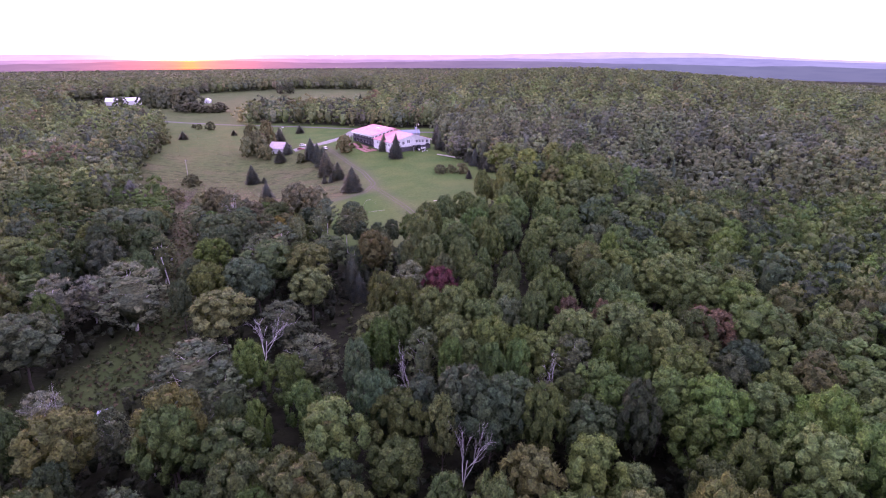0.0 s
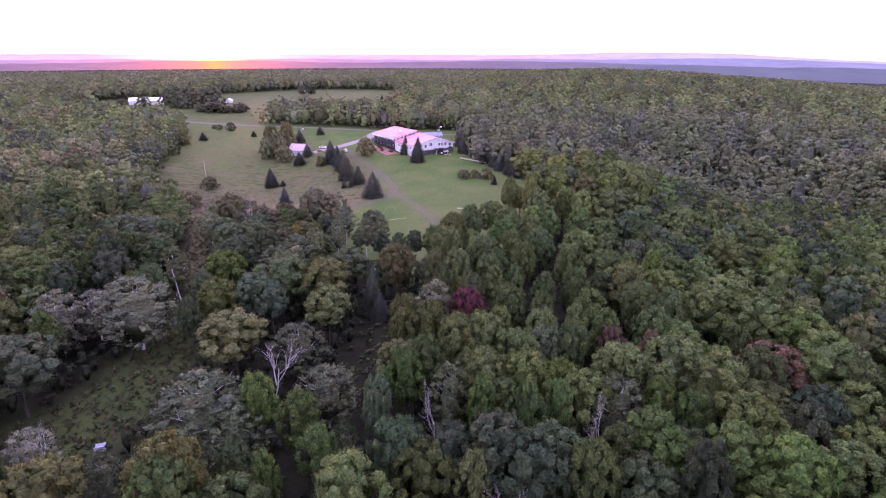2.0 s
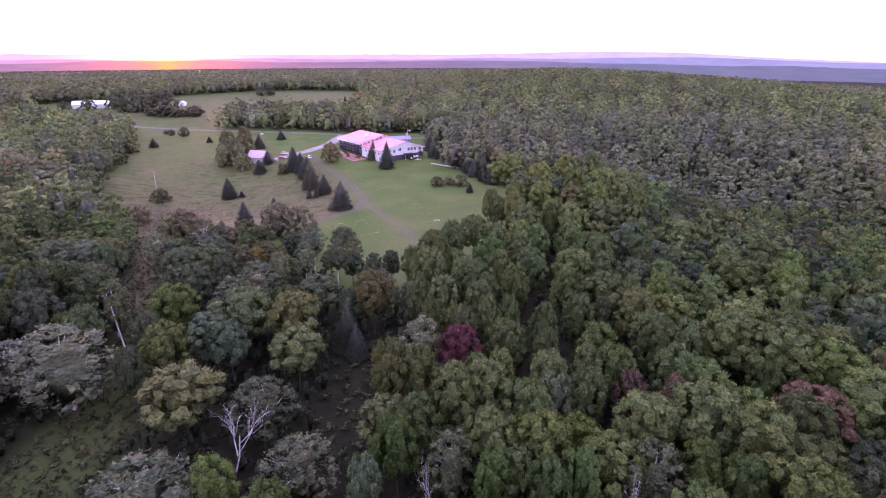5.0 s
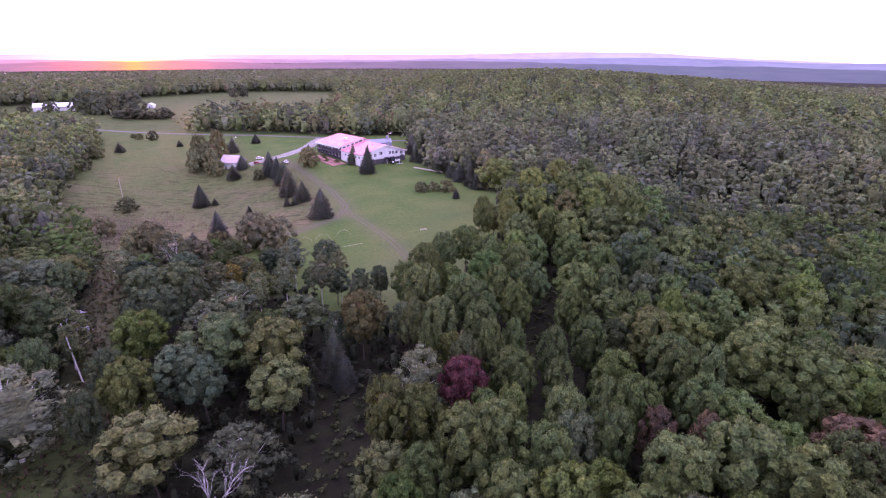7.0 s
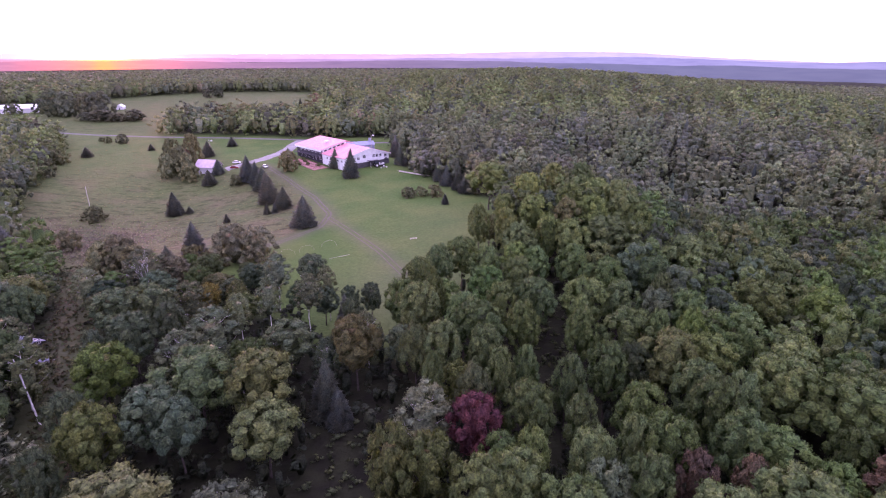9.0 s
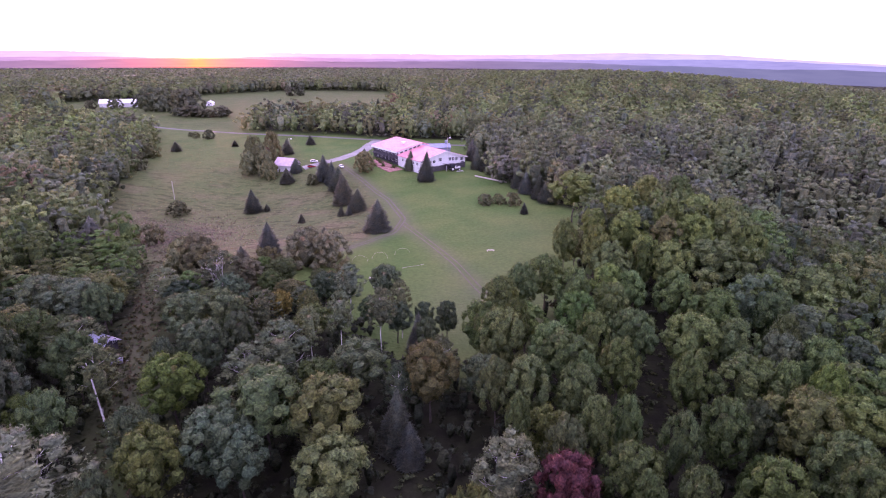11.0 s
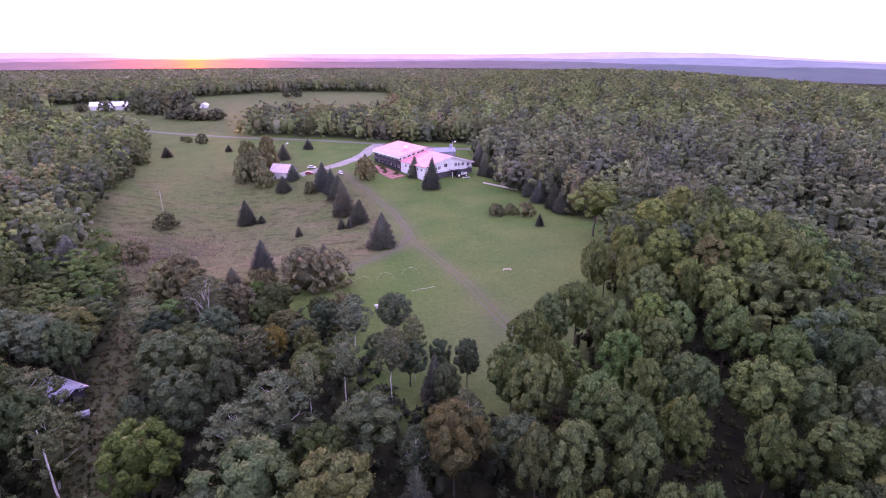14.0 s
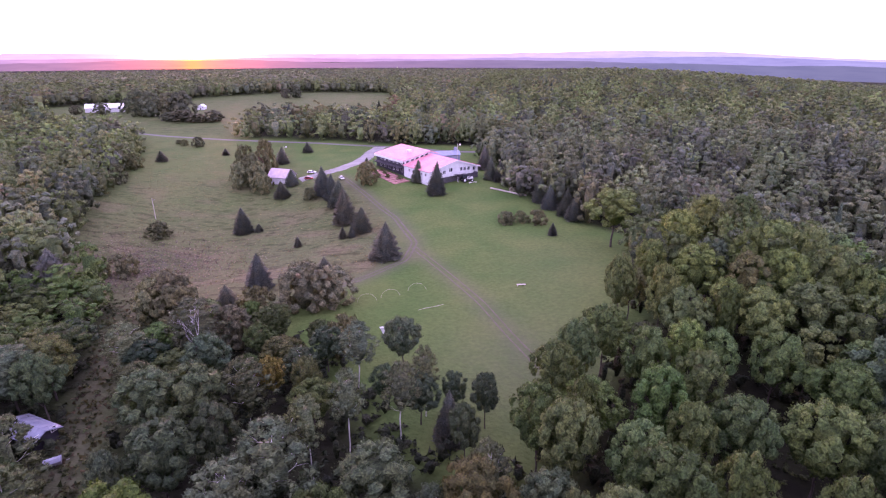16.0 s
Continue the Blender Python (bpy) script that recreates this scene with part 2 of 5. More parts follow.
def box(bm, x0, y0, z0, x1, y1, z1, bevel=0.0):
    r = bmesh.ops.create_cube(bm, size=1.0, matrix=Matrix.LocRotScale(((x0 + x1) / 2, (y0 + y1) / 2, (z0 + z1) / 2), None, (abs(x1 - x0), abs(y1 - y0), abs(z1 - z0))))
    if bevel:
        es = list({e for v in r["verts"] for e in v.link_edges})
        bmesh.ops.bevel(bm, geom=es, offset=bevel, segments=2, affect="EDGES", profile=0.5)
    return bm


def boxed(*args):
    return box(bmesh.new(), *args)


def prism(bm, outline, offset):
    """A solid: an outline of 3D points, swept along an offset."""
    a = [bm.verts.new(p) for p in outline]
    b = [bm.verts.new(Vector(p) + Vector(offset)) for p in outline]
    n = len(a)
    bm.faces.new(a)
    bm.faces.new(b[::-1])
    for i in range(n):
        bm.faces.new((a[i], b[i], b[(i + 1) % n], a[(i + 1) % n]))
    bmesh.ops.recalc_face_normals(bm, faces=bm.faces)
    return bm


def cylinder(bm, p, q, r0, r1=None, n=10):
    p, q = Vector(p), Vector(q)
    m = Matrix.Translation((p + q) / 2) @ (q - p).to_track_quat("Z", "Y").to_matrix().to_4x4()
    bmesh.ops.create_cone(bm, cap_ends=True, segments=n, radius1=r0, radius2=r0 if r1 is None else r1, depth=(q - p).length, matrix=m)
    return bm


def tube(points, radii, n=6):
    """A tapered limb along points: vertices and triangles."""
    pts = [Vector(p) for p in points]
    verts, tris = [], []
    for i, p in enumerate(pts):
        d = (pts[min(i + 1, len(pts) - 1)] - pts[max(i - 1, 0)]).normalized()
        side = d.orthogonal().normalized()
        up = d.cross(side)
        for k in range(n):
            a = 2 * math.pi * k / n
            verts.append(p + (side * math.cos(a) + up * math.sin(a)) * radii[i])
    for i in range(len(pts) - 1):
        for k in range(n):
            a, b = i * n + k, i * n + (k + 1) % n
            tris += [(a, b, b + n), (a, b + n, a + n)]
    return np.array([tuple(v) for v in verts]), np.array(tris)


def joined(pieces):
    """Several (vertices, triangles) as one."""
    vs, ts, k = [], [], 0
    for v, t in pieces:
        vs.append(v)
        ts.append(t + k)
        k += len(v)
    return np.concatenate(vs), np.concatenate(ts)


# ---- the land ----
def bump(x, y, cx, cy, sx, sy):
    return np.exp(-0.5 * (((x - cx) / sx) ** 2 + ((y - cy) / sy) ** 2))


def ground_z(x, y):
    """The height of the land: a draw in the old field, a knoll, a rise at the lodge, a wooded hill and low land beyond it."""
    z = -9.0 * bump(x, y, -125, 290, 38, 55) + 9.5 * bump(x, y, 48, 222, 26, 30) - 13.0 * bump(x, y, 112, 262, 36, 52)
    z = z + 4.5 * bump(x, y, -92, 360, 26, 30) + 22.0 * bump(x, y, 190, 880, 190, 300)
    z = z + 7.0 * bump(x, y, -520, 900, 260, 240)
    away = np.hypot(x, y - 40)
    z = z + 0.5 * np.sin(x * 0.031 + 1.0) * np.sin(y * 0.027) * np.clip((away - 60) / 80, 0, 1)
    side = np.clip((x - 330 - 0.12 * y) / 500, 0, 1)
    return z - 26.0 * side * np.clip(away / 700, 0, 1) - 4.0 * np.clip((away - 1100) / 1500, 0, 1)


def gz(x, y):
    return float(ground_z(np.float64(x), np.float64(y)))


def inside(poly, x, y):
    """Which of the points lie inside a polygon."""
    x, y = np.asarray(x, float), np.asarray(y, float)
    hit = np.zeros(x.shape, bool)
    for (x0, y0), (x1, y1) in zip(poly, poly[1:] + poly[:1]):
        cross = (y0 > y) != (y1 > y)
        hit ^= cross & (x < (x1 - x0) * (y - y0) / ((y1 - y0) or 1e-9) + x0)
    return hit


def far_from(line, x, y):
    """Distance of points from a polyline."""
    x, y = np.asarray(x, float), np.asarray(y, float)
    best = np.full(x.shape, 1e9)
    for (x0, y0), (x1, y1) in zip(line, line[1:]):
        dx, dy = x1 - x0, y1 - y0
        t = np.clip(((x - x0) * dx + (y - y0) * dy) / (dx * dx + dy * dy), 0, 1)
        best = np.minimum(best, np.hypot(x - x0 - t * dx, y - y0 - t * dy))
    return best


CLEARING = [(-35, 165), (-25, 158), (-14, 159), (-9, 171), (-2, 183), (5, 190), (13, 206), (20, 228), (27, 246), (29, 262), (14, 284), (0, 312), (-10, 340), (-8, 372), (-14, 395), (-20, 415), (5, 420), (5, 438),
            (-73, 452), (-133, 476), (-204, 488), (-256, 505), (-292, 522), (-440, 556), (-440, 538), (-300, 500), (-262, 470), (-236, 430), (-214, 375), (-190, 315), (-176, 280), (-158, 250), (-150, 236), (-118, 224), (-92, 208), (-70, 202), (-52, 188), (-44, 178)]
FAR_FIELD = [(-430, 560), (-292, 514), (-200, 484), (-215, 572), (-95, 572), (-108, 726), (-135, 868), (-217, 910), (-310, 860), (-370, 790), (-390, 700), (-440, 690), (-520, 655), (-500, 610), (-440, 615)]
LAWN_EDGE = [(-89, 360), (-72, 332), (-60, 300), (-50, 270), (-52, 246), (-62, 232), (-84, 218)]
DELL = [(-90, 66), (-84, 86), (-78, 102), (-79, 128), (-95, 158), (-114, 198), (-130, 226), (-101, 220), (-101, 204), (-87, 165), (-70, 130), (-64, 112), (-60, 96), (-62, 82), (-68, 66)]
LANE = [(-84, 74), (-75, 96), (-74, 125), (-92, 160), (-110, 203), (-120, 226)]
GLADE = [(-25, 102), (-24, 114), (-26, 128)]
GAP = [(15, 134), (16.5, 141), (20, 150), (25, 162), (28, 173)]
DRIVE = [(-112, 358), (-104, 363), (-94, 371), (-88, 388), (-86, 405), (-86, 428), (-84, 446)]
TRAIL = [(-90, 357), (-72, 330), (-54.5, 298), (-43.5, 267), (-45, 250), (-55, 237), (-65, 227), (-82, 215), (-96, 208)]
TRAIL_EAST = [(-43.5, 262), (-41, 257), (-29.5, 235), (-21, 218), (-15, 202), (-9, 188), (-2, 178)]
ROAD = [(-560, 560), (-432, 545), (-292, 513), (-255, 496), (-203, 479), (-133, 466), (-73, 445), (-35, 429), (30, 428), (90, 440)]


def open_land(x, y):
    """Where no woods stand."""
    lane = inside(DELL, x, y)
    return inside(CLEARING, x, y) | inside(FAR_FIELD, x, y) | lane | (far_from(GLADE, x, y) < 4.8) | (far_from(GAP, x, y) < 6.0) | (np.hypot(np.asarray(x) - 33, np.asarray(y) - 270) < 13) | (np.hypot(np.asarray(x) - 39, np.asarray(y) - 318) < 13) | (far_from(ROAD, x, y) < 7)


def lines(dense0, dense1, step, limit):
    out = list(np.arange(dense0, dense1 + 0.1, step))
    s = step
    lo, hi = out[0], out[-1]
    while lo > -limit or hi < limit:
        s = min(s * 1.09, 260)
        if lo > -limit:
            lo = max(lo - s, -limit)
            out.insert(0, lo)
        if hi < limit:
            hi = min(hi + s, limit)
            out.append(hi)
    return np.array(out)


xs, ys = lines(-230, 40, 2.2, 4800), lines(150, 450, 2.2, 4800)
GX, GY = np.meshgrid(xs, ys)
verts = np.stack([GX.ravel(), GY.ravel(), ground_z(GX, GY).ravel()], 1)
nx, ny = len(xs), len(ys)
cell = (np.arange(ny - 1)[:, None] * nx + np.arange(nx - 1)[None, :]).ravel()
tris = np.concatenate([np.stack([cell, cell + 1, cell + nx + 1], 1), np.stack([cell, cell + nx + 1, cell + nx], 1)])
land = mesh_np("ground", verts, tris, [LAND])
land.polygons.foreach_set("use_smooth", np.ones(len(tris), bool))
fx, fy = GX.ravel(), GY.ravel()
wob = np.array([noise.noise(Vector((a * 0.09, b * 0.09, 0.0))) for a, b in zip(fx, fy)]) * 3.0
opened = (inside(CLEARING, fx + wob, fy + wob) | (far_from(CLEARING + CLEARING[:1], fx, fy) < 6.0)).astype(float)
west = inside(LAWN_EDGE + [(-400, 200), (-400, 560), (-240, 497), (-150, 470), (-120, 385)], fx + wob * 0.6, fy - wob * 0.6)
dell = inside(DELL, fx + wob, fy + wob)
far_field = inside(FAR_FIELD, fx, fy) * 0.4
field = np.maximum(far_field, np.maximum(opened * west * np.clip(0.95 - (fy - 250) / 220 + wob * 0.09, 0.25, 0.95), dell * 0.05))
lawn = np.maximum(np.maximum(opened, (inside(FAR_FIELD, fx, fy) | (far_from(FAR_FIELD + FAR_FIELD[:1], fx, fy) < 9)) * 0.8), dell * 0.5)
near_trail = np.minimum(far_from(TRAIL, fx, fy), far_from(TRAIL_EAST, fx, fy) + 0.5)
worn = np.clip(1.3 - near_trail / 2.8, 0, 1) * 0.7 * (opened > 0)
dry = bump(fx, fy, 4, 236, 16, 24) * 0.12 + bump(fx, fy, -12, 186, 14, 16) * 0.3
lane_wear = np.clip(1.2 - far_from(LANE, fx, fy) / 3.5, 0, 1) * 0.6 * dell * np.clip((fy - 120) / 25, 0, 1)
worn = np.clip(np.maximum(np.maximum(worn, lane_wear), dry * (opened > 0)), 0, 1)


def softened(mask):
    """A mask on the land's grid with its edges eased out."""
    m = mask.reshape(ny, nx).copy()
    for _ in range(2):
        m[1:-1] = (m[:-2] + 2 * m[1:-1] + m[2:]) / 4
        m[:, 1:-1] = (m[:, :-2] + 2 * m[:, 1:-1] + m[:, 2:]) / 4
    return m.ravel()


lawn, field, worn = softened(lawn), softened(field), softened(worn)
cover = land.color_attributes.new("cover", "FLOAT_COLOR", "POINT")
cover.data.foreach_set("color", np.stack([lawn, field, worn, np.ones_like(worn)], 1).astype(np.float32).ravel())
ground = tagged(new("ground", land), "rolling land with mown lawn, rough field and leaf litter", "ground", kind="structure")


def resample(line, step):
    out = []
    for (x0, y0), (x1, y1) in zip(line, line[1:]):
        k = max(1, int(math.hypot(x1 - x0, y1 - y0) / step))
        out += [(x0 + (x1 - x0) * i / k, y0 + (y1 - y0) * i / k) for i in range(k)]
    out.append(line[-1])
    for _ in range(6):
        out = [out[0]] + [((a[0] + b[0] * 2 + c[0]) / 4, (a[1] + b[1] * 2 + c[1]) / 4) for a, b, c in zip(out, out[1:], out[2:])] + [out[-1]]
    return out


def track(name, line, offsets, half, lift, mat, label, ragged=0.3, step=1.0):
    """Strips of worn ground that follow the land along a line."""
    pts = resample(line, step)
    vs, ts = [], []
    for off in offsets:
        k0 = len(vs)
        for i, (x, y) in enumerate(pts):
            a, b = pts[max(i - 1, 0)], pts[min(i + 1, len(pts) - 1)]
            d = Vector((b[0] - a[0], b[1] - a[1])).normalized()
            nrm = Vector((d.y, -d.x))
            for k, s in enumerate((-1, -0.5, 0, 0.5, 1)):
                w = half * s * (1 + (ragged * noise.noise(Vector((x * 0.7, y * 0.7, off + s * 9))) if abs(s) == 1 else 0)) + off
                px, py = x + nrm.x * w, y + nrm.y * w
                vs.append((px, py, gz(px, py) + lift * (1.0 if abs(s) < 1 else -0.6)))
            if i:
                for k in range(4):
                    q = k0 + (i - 1) * 5 + k
                    ts += [(q, q + 1, q + 6), (q, q + 6, q + 5)]
    me = mesh_np(name, vs, ts, [mat])
    me.polygons.foreach_set("use_smooth", np.ones(len(ts), bool))
    return tagged(new(name, me), label, name.split("_")[-1], kind="structure")


track("gravel_road", ROAD, (0,), 2.9, 0.12, ASPHALT, "grey country road that passes behind the lodge", 0.1, 3.0)
track("gravel_driveway", DRIVE, (0,), 5.2, 0.1, GRAVEL, "pale gravel driveway from the road to the lodge", 0.35)
track("wheel_track", TRAIL, (-0.85, 0.85), 0.42, 0.07, DIRT, "two worn wheel ruts across the lawn", 0.7)
track("footworn_track", TRAIL_EAST, (-0.9, 0.9), 0.26, 0.05, DIRT, "two worn wheel ruts that lead into the woods", 0.7)

# ---- the far distance ----
def ridge(name, radius, az0, az1, crest, depth, mat, label, seed):
    """A long far ridge: a bank of land on an arc about the place."""
    n = 160
    vs, ts = [], []
    for i in range(n + 1):
        a = radians(az0 + (az1 - az0) * i / n)
        h = crest(math.degrees(a)) + 8.0 * noise.noise(Vector((i * 0.09, seed, 0))) + 2.5 * noise.noise(Vector((i * 0.5, seed, 3)))
        for r, z in ((radius - depth, -45.0), (radius - depth * 0.4, -45 + (h + 45) * 0.75), (radius, h), (radius + depth * 0.3, -45.0)):
            vs.append((math.sin(a) * r, math.cos(a) * r, z))
        if i:
            for k in range(3):
                q = (i - 1) * 4 + k
                ts += [(q, q + 4, q + 5), (q, q + 5, q + 1)]
    return tagged(new(name, mesh_np(name, vs, ts, [mat])), label, "backdrop", kind="structure")


# haze and sunset glow, given off by the ridges themselves
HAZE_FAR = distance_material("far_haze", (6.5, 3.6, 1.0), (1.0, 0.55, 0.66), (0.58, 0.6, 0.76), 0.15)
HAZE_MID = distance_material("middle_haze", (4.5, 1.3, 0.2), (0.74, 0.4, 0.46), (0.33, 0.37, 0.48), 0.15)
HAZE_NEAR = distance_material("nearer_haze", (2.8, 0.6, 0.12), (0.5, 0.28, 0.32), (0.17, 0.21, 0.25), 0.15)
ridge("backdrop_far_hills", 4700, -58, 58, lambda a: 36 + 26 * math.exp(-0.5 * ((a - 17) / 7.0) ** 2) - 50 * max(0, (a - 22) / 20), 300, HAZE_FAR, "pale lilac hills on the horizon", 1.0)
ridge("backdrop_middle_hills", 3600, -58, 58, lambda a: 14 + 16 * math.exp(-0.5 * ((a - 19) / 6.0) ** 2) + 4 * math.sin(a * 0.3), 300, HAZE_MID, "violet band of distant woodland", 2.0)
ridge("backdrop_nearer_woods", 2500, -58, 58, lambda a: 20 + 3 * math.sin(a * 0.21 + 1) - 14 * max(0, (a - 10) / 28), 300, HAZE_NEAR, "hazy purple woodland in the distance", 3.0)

# ---- trees ----
ICO = {}


def ico(sub):
    if sub not in ICO:
        bm = bmesh.new()
        bmesh.ops.create_icosphere(bm, subdivisions=sub, radius=1.0)
        ICO[sub] = (np.array([tuple(v.co) for v in bm.verts]), np.array([[v.index for v in f.verts] for f in bm.faces]))
        bm.free()
    return ICO[sub]


def unit(v):
    return v / np.maximum(np.linalg.norm(v, axis=1, keepdims=True), 1e-6)


def leaf_clumps(rng, pos, outward, size, lift=0.25, loose=0.38, aspect=0.75):
    """Pointed leaf clumps at the places given, facing roughly outward."""
    n = len(pos)
    nrm = unit(outward + rng.normal(size=(n, 3)) * loose + np.array([0, 0, lift]))
    tan = unit(np.cross(nrm, rng.normal(size=(n, 3))))
    bit = np.cross(nrm, tan)
    s = (size * rng.uniform(0.55, 1.35, n))[:, None] * 0.6
    tip = nrm * s * rng.uniform(-0.15, 0.35, n)[:, None]
    v = np.stack([pos - tan * s, pos + tan * s * 0.55 + bit * s * aspect + tip, pos + tan * s * 0.55 - bit * s * aspect + tip], 1).reshape(-1, 3)
    return v, np.arange(3 * n).reshape(-1, 3)


def sprays(rng, pos, outward, size, loose):
    """Small pointed sprays of leaves that grow up and out, with soft normals: rows of place and normal."""
    n = len(pos)
    g = unit(outward * rng.uniform(0.0, 0.8, (n, 1)) + np.array([0, 0, 0.45]) + rng.normal(size=(n, 3)) * 0.45)
    bit = unit(np.cross(g, outward + rng.normal(size=(n, 3)) * 0.25))
    s = (size * rng.uniform(0.5, 1.3, n))[:, None] * 0.78
    nrm = unit(outward * 0.9 + g * 0.25 + rng.normal(size=(n, 3)) * loose + np.array([0, 0, 0.15]))
    bit = bit * np.sign(np.sum(np.cross(-bit, g) * nrm, axis=1, keepdims=True) + 1e-9)
    v = np.stack([pos - g * s * 0.45 + bit * s * 0.46, pos - g * s * 0.45 - bit * s * 0.46, pos + g * s * 0.75], 1).reshape(-1, 3)
    return np.concatenate([v, np.repeat(nrm, 3, axis=0)], 1), np.arange(3 * n).reshape(-1, 3)


def dome(u, peak=0.42, blunt=0.62):
    """Half the crown's width at a height between its foot (0) and its top (1)."""
    p = np.where(u < peak, 0.5 * u / peak, 0.5 + 0.5 * (u - peak) / (1 - peak))
    return np.maximum(np.sin(math.pi * np.clip(p, 0, 1)), 0) ** blunt


def tufted(seed, width, low, high, tufts, per, size, tuft=(0.17, 0.28), peak=0.42, blunt=0.62, core=0.7, rings=6, sides=9, foot=0.1, loose=0.42, rough=False, fine=False):
    """A broadleaf crown: tufts of small leaf sprays all over a rounded, uneven dome, dark gaps between them and a leafy heart within."""
    rng = np.random.RandomState(seed)
    r, h = width / 2, high - low
    ph = rng.uniform(0, 6.28, 4)

    def bulge(a, u):
        return 1 + 0.13 * np.sin(2 * a + ph[0]) + 0.09 * np.sin(3 * a + ph[1] + 4 * u) + 0.06 * np.sin(5 * a + ph[2] - 5 * u)

    i = np.arange(tufts)
    a = 2.39996 * i + rng.uniform(-0.35, 0.35, tufts)
    u = np.clip(foot + (0.97 - foot) * (1 - (1 - (i + 0.5) / tufts) ** 1.35) + rng.uniform(-0.04, 0.04, tufts), 0.02, 0.97)
    k = dome(u, peak, blunt) * bulge(a, u) * rng.uniform(0.74, 0.96, tufts) * r
    c = np.stack([np.cos(a) * k, np.sin(a) * k, low + h * u * rng.uniform(0.94, 1.02, tufts)], 1)
    rr = r * rng.uniform(*tuft, tufts) * (1.12 - 0.25 * u)
    mid = np.array([0, 0, low + 0.36 * h])
    out = unit((c - mid) / np.array([r, r, 0.62 * h]))
    # the heart
    ring, nrm = [], []
    for j in range(rings + 1):
        f = 0.04 + 0.7 * j / rings
        for q in range(sides):
            b = 6.2832 * q / sides + 0.3 * j
            w = float(dome(np.float64(f), peak, blunt)) * core * r * float(bulge(b, f)) * rng.uniform(0.85, 1.12)
            ring.append((math.cos(b) * w, math.sin(b) * w, low + h * f))
    ring = np.array(ring)
    nrm = unit((ring - mid) / np.array([r, r, 0.62 * h]))
    hole = [t for j in range(rings) for q in range(sides) for t in ((j * sides + q, j * sides + (q + 1) % sides, (j + 1) * sides + (q + 1) % sides), (j * sides + q, (j + 1) * sides + (q + 1) % sides, (j + 1) * sides + q))]
    hole += [(rings * sides, rings * sides + q, rings * sides + q + 1) for q in range(1, sides - 1)]
    # the tufts
    n = tufts * per
    w = np.repeat(i, per)
    d = unit(rng.normal(size=(n, 3)) + out[w] * 0.75 + np.array([0, 0, 0.35]))
    pos = c[w] + d * np.array([1, 1, 0.92]) * (rr[w] * rng.uniform(0.7, 1.2, n))[:, None]
    leafs = sprays(rng, pos, unit(d * 0.8 + out[w] * 0.45), size, loose)
    # ragged leafy bodies of the tufts, open towards the heart
    bv, bt = ico(1 if rough or fine else 2)
    body = c[:, None] + bv[None] * (rr[:, None, None] * (0.95 if rough else 0.78 if fine else 0.88)) * rng.uniform(0.55, 1.15, (tufts, len(bv), 1))
    tri = body[:, bt]
    facing = np.cross(tri[:, :, 1] - tri[:, :, 0], tri[:, :, 2] - tri[:, :, 0])
    shown = np.sum(unit(bv[bt].mean(1))[None] * out[:, None], axis=2) > (0.05 if rough else -0.25)
    facet = unit(unit(facing[shown]) * (0.5 if rough else 0.85) + np.broadcast_to(unit(bv[bt].mean(1))[None], facing.shape)[shown] * (0.6 if rough else 0.25))
    body = np.concatenate([tri[shown].reshape(-1, 3), np.repeat(facet, 3, axis=0)], 1)
    return joined([(np.concatenate([ring, nrm], 1), np.array(hole)), (body, np.arange(len(body)).reshape(-1, 3)), leafs])


def limbs(seed, height, r0, n, reach, start=0.3, lean=0.0):
    """A tapered trunk with rising limbs."""
    rng = np.random.RandomState(seed)
    tops = [(0, 0, -0.4)] + [(lean * k + rng.uniform(-0.15, 0.15), rng.uniform(-0.15, 0.15), height * k) for k in (0.15, 0.35, 0.55, 0.75, 0.95)]
    rad = [r0 * q for q in (1.25, 1.0, 0.82, 0.62, 0.4, 0.12)]
    pieces = [tube(tops, rad, 7)]
    for i in range(n):
        f = start + (0.88 - start) * (i + rng.uniform(0, 0.7)) / n
        a = 2.4 * i + rng.uniform(-0.4, 0.4)
        ln = reach * rng.uniform(0.7, 1.1) * (1.1 - 0.6 * f)
        p = Vector((lean * f, 0, height * f))
        q = p + Vector((math.cos(a) * ln * 0.55, math.sin(a) * ln * 0.55, ln * 0.4))
        e = q + Vector((math.cos(a + 0.3) * ln * 0.45, math.sin(a + 0.3) * ln * 0.45, ln * 0.55))
        w = r0 * (0.5 - 0.32 * f)
        pieces.append(tube([p, q, e], [w, w * 0.6, w * 0.15], 5))
        g = q + Vector((math.cos(a - 0.9) * ln * 0.4, math.sin(a - 0.9) * ln * 0.4, ln * 0.35))
        pieces.append(tube([q, (q + g) / 2 + Vector((0, 0, 0.1)), g], [w * 0.5, w * 0.35, w * 0.1], 4))
    return joined(pieces)


def twigs(seed, height, r0, lean):
    """A bare tree: trunk, boughs, branches and twigs."""
    rng = np.random.RandomState(seed)
    pieces = []

    def grow(p, d, ln, r, depth):
        mid = p + d * ln * 0.5 + Vector(rng.uniform(-0.06, 0.06, 3)) * ln
        end = p + d * ln + Vector((0, 0, 0.06 * ln))
        pieces.append(tube([p, mid, end], [r, r * 0.75, r * 0.45], 5 if depth < 2 else 3))
        if depth == 4:
            return
        for i in range(4 if depth < 2 else 3):
            a = rng.uniform(0, 6.28)
            side = d.orthogonal().normalized()
            side.rotate(Matrix.Rotation(a, 3, d))
            nd = (d + side * rng.uniform(0.45, 0.85) + Vector((0, 0, 0.15))).normalized()
            grow(p + (end - p) * rng.uniform(0.45, 1.0), nd, ln * rng.uniform(0.5, 0.68), r * 0.45, depth + 1)

    grow(Vector((0, 0, -0.3)), Vector((lean, 0, 1)).normalized(), height * 0.5, r0, 0)
    return joined(pieces)


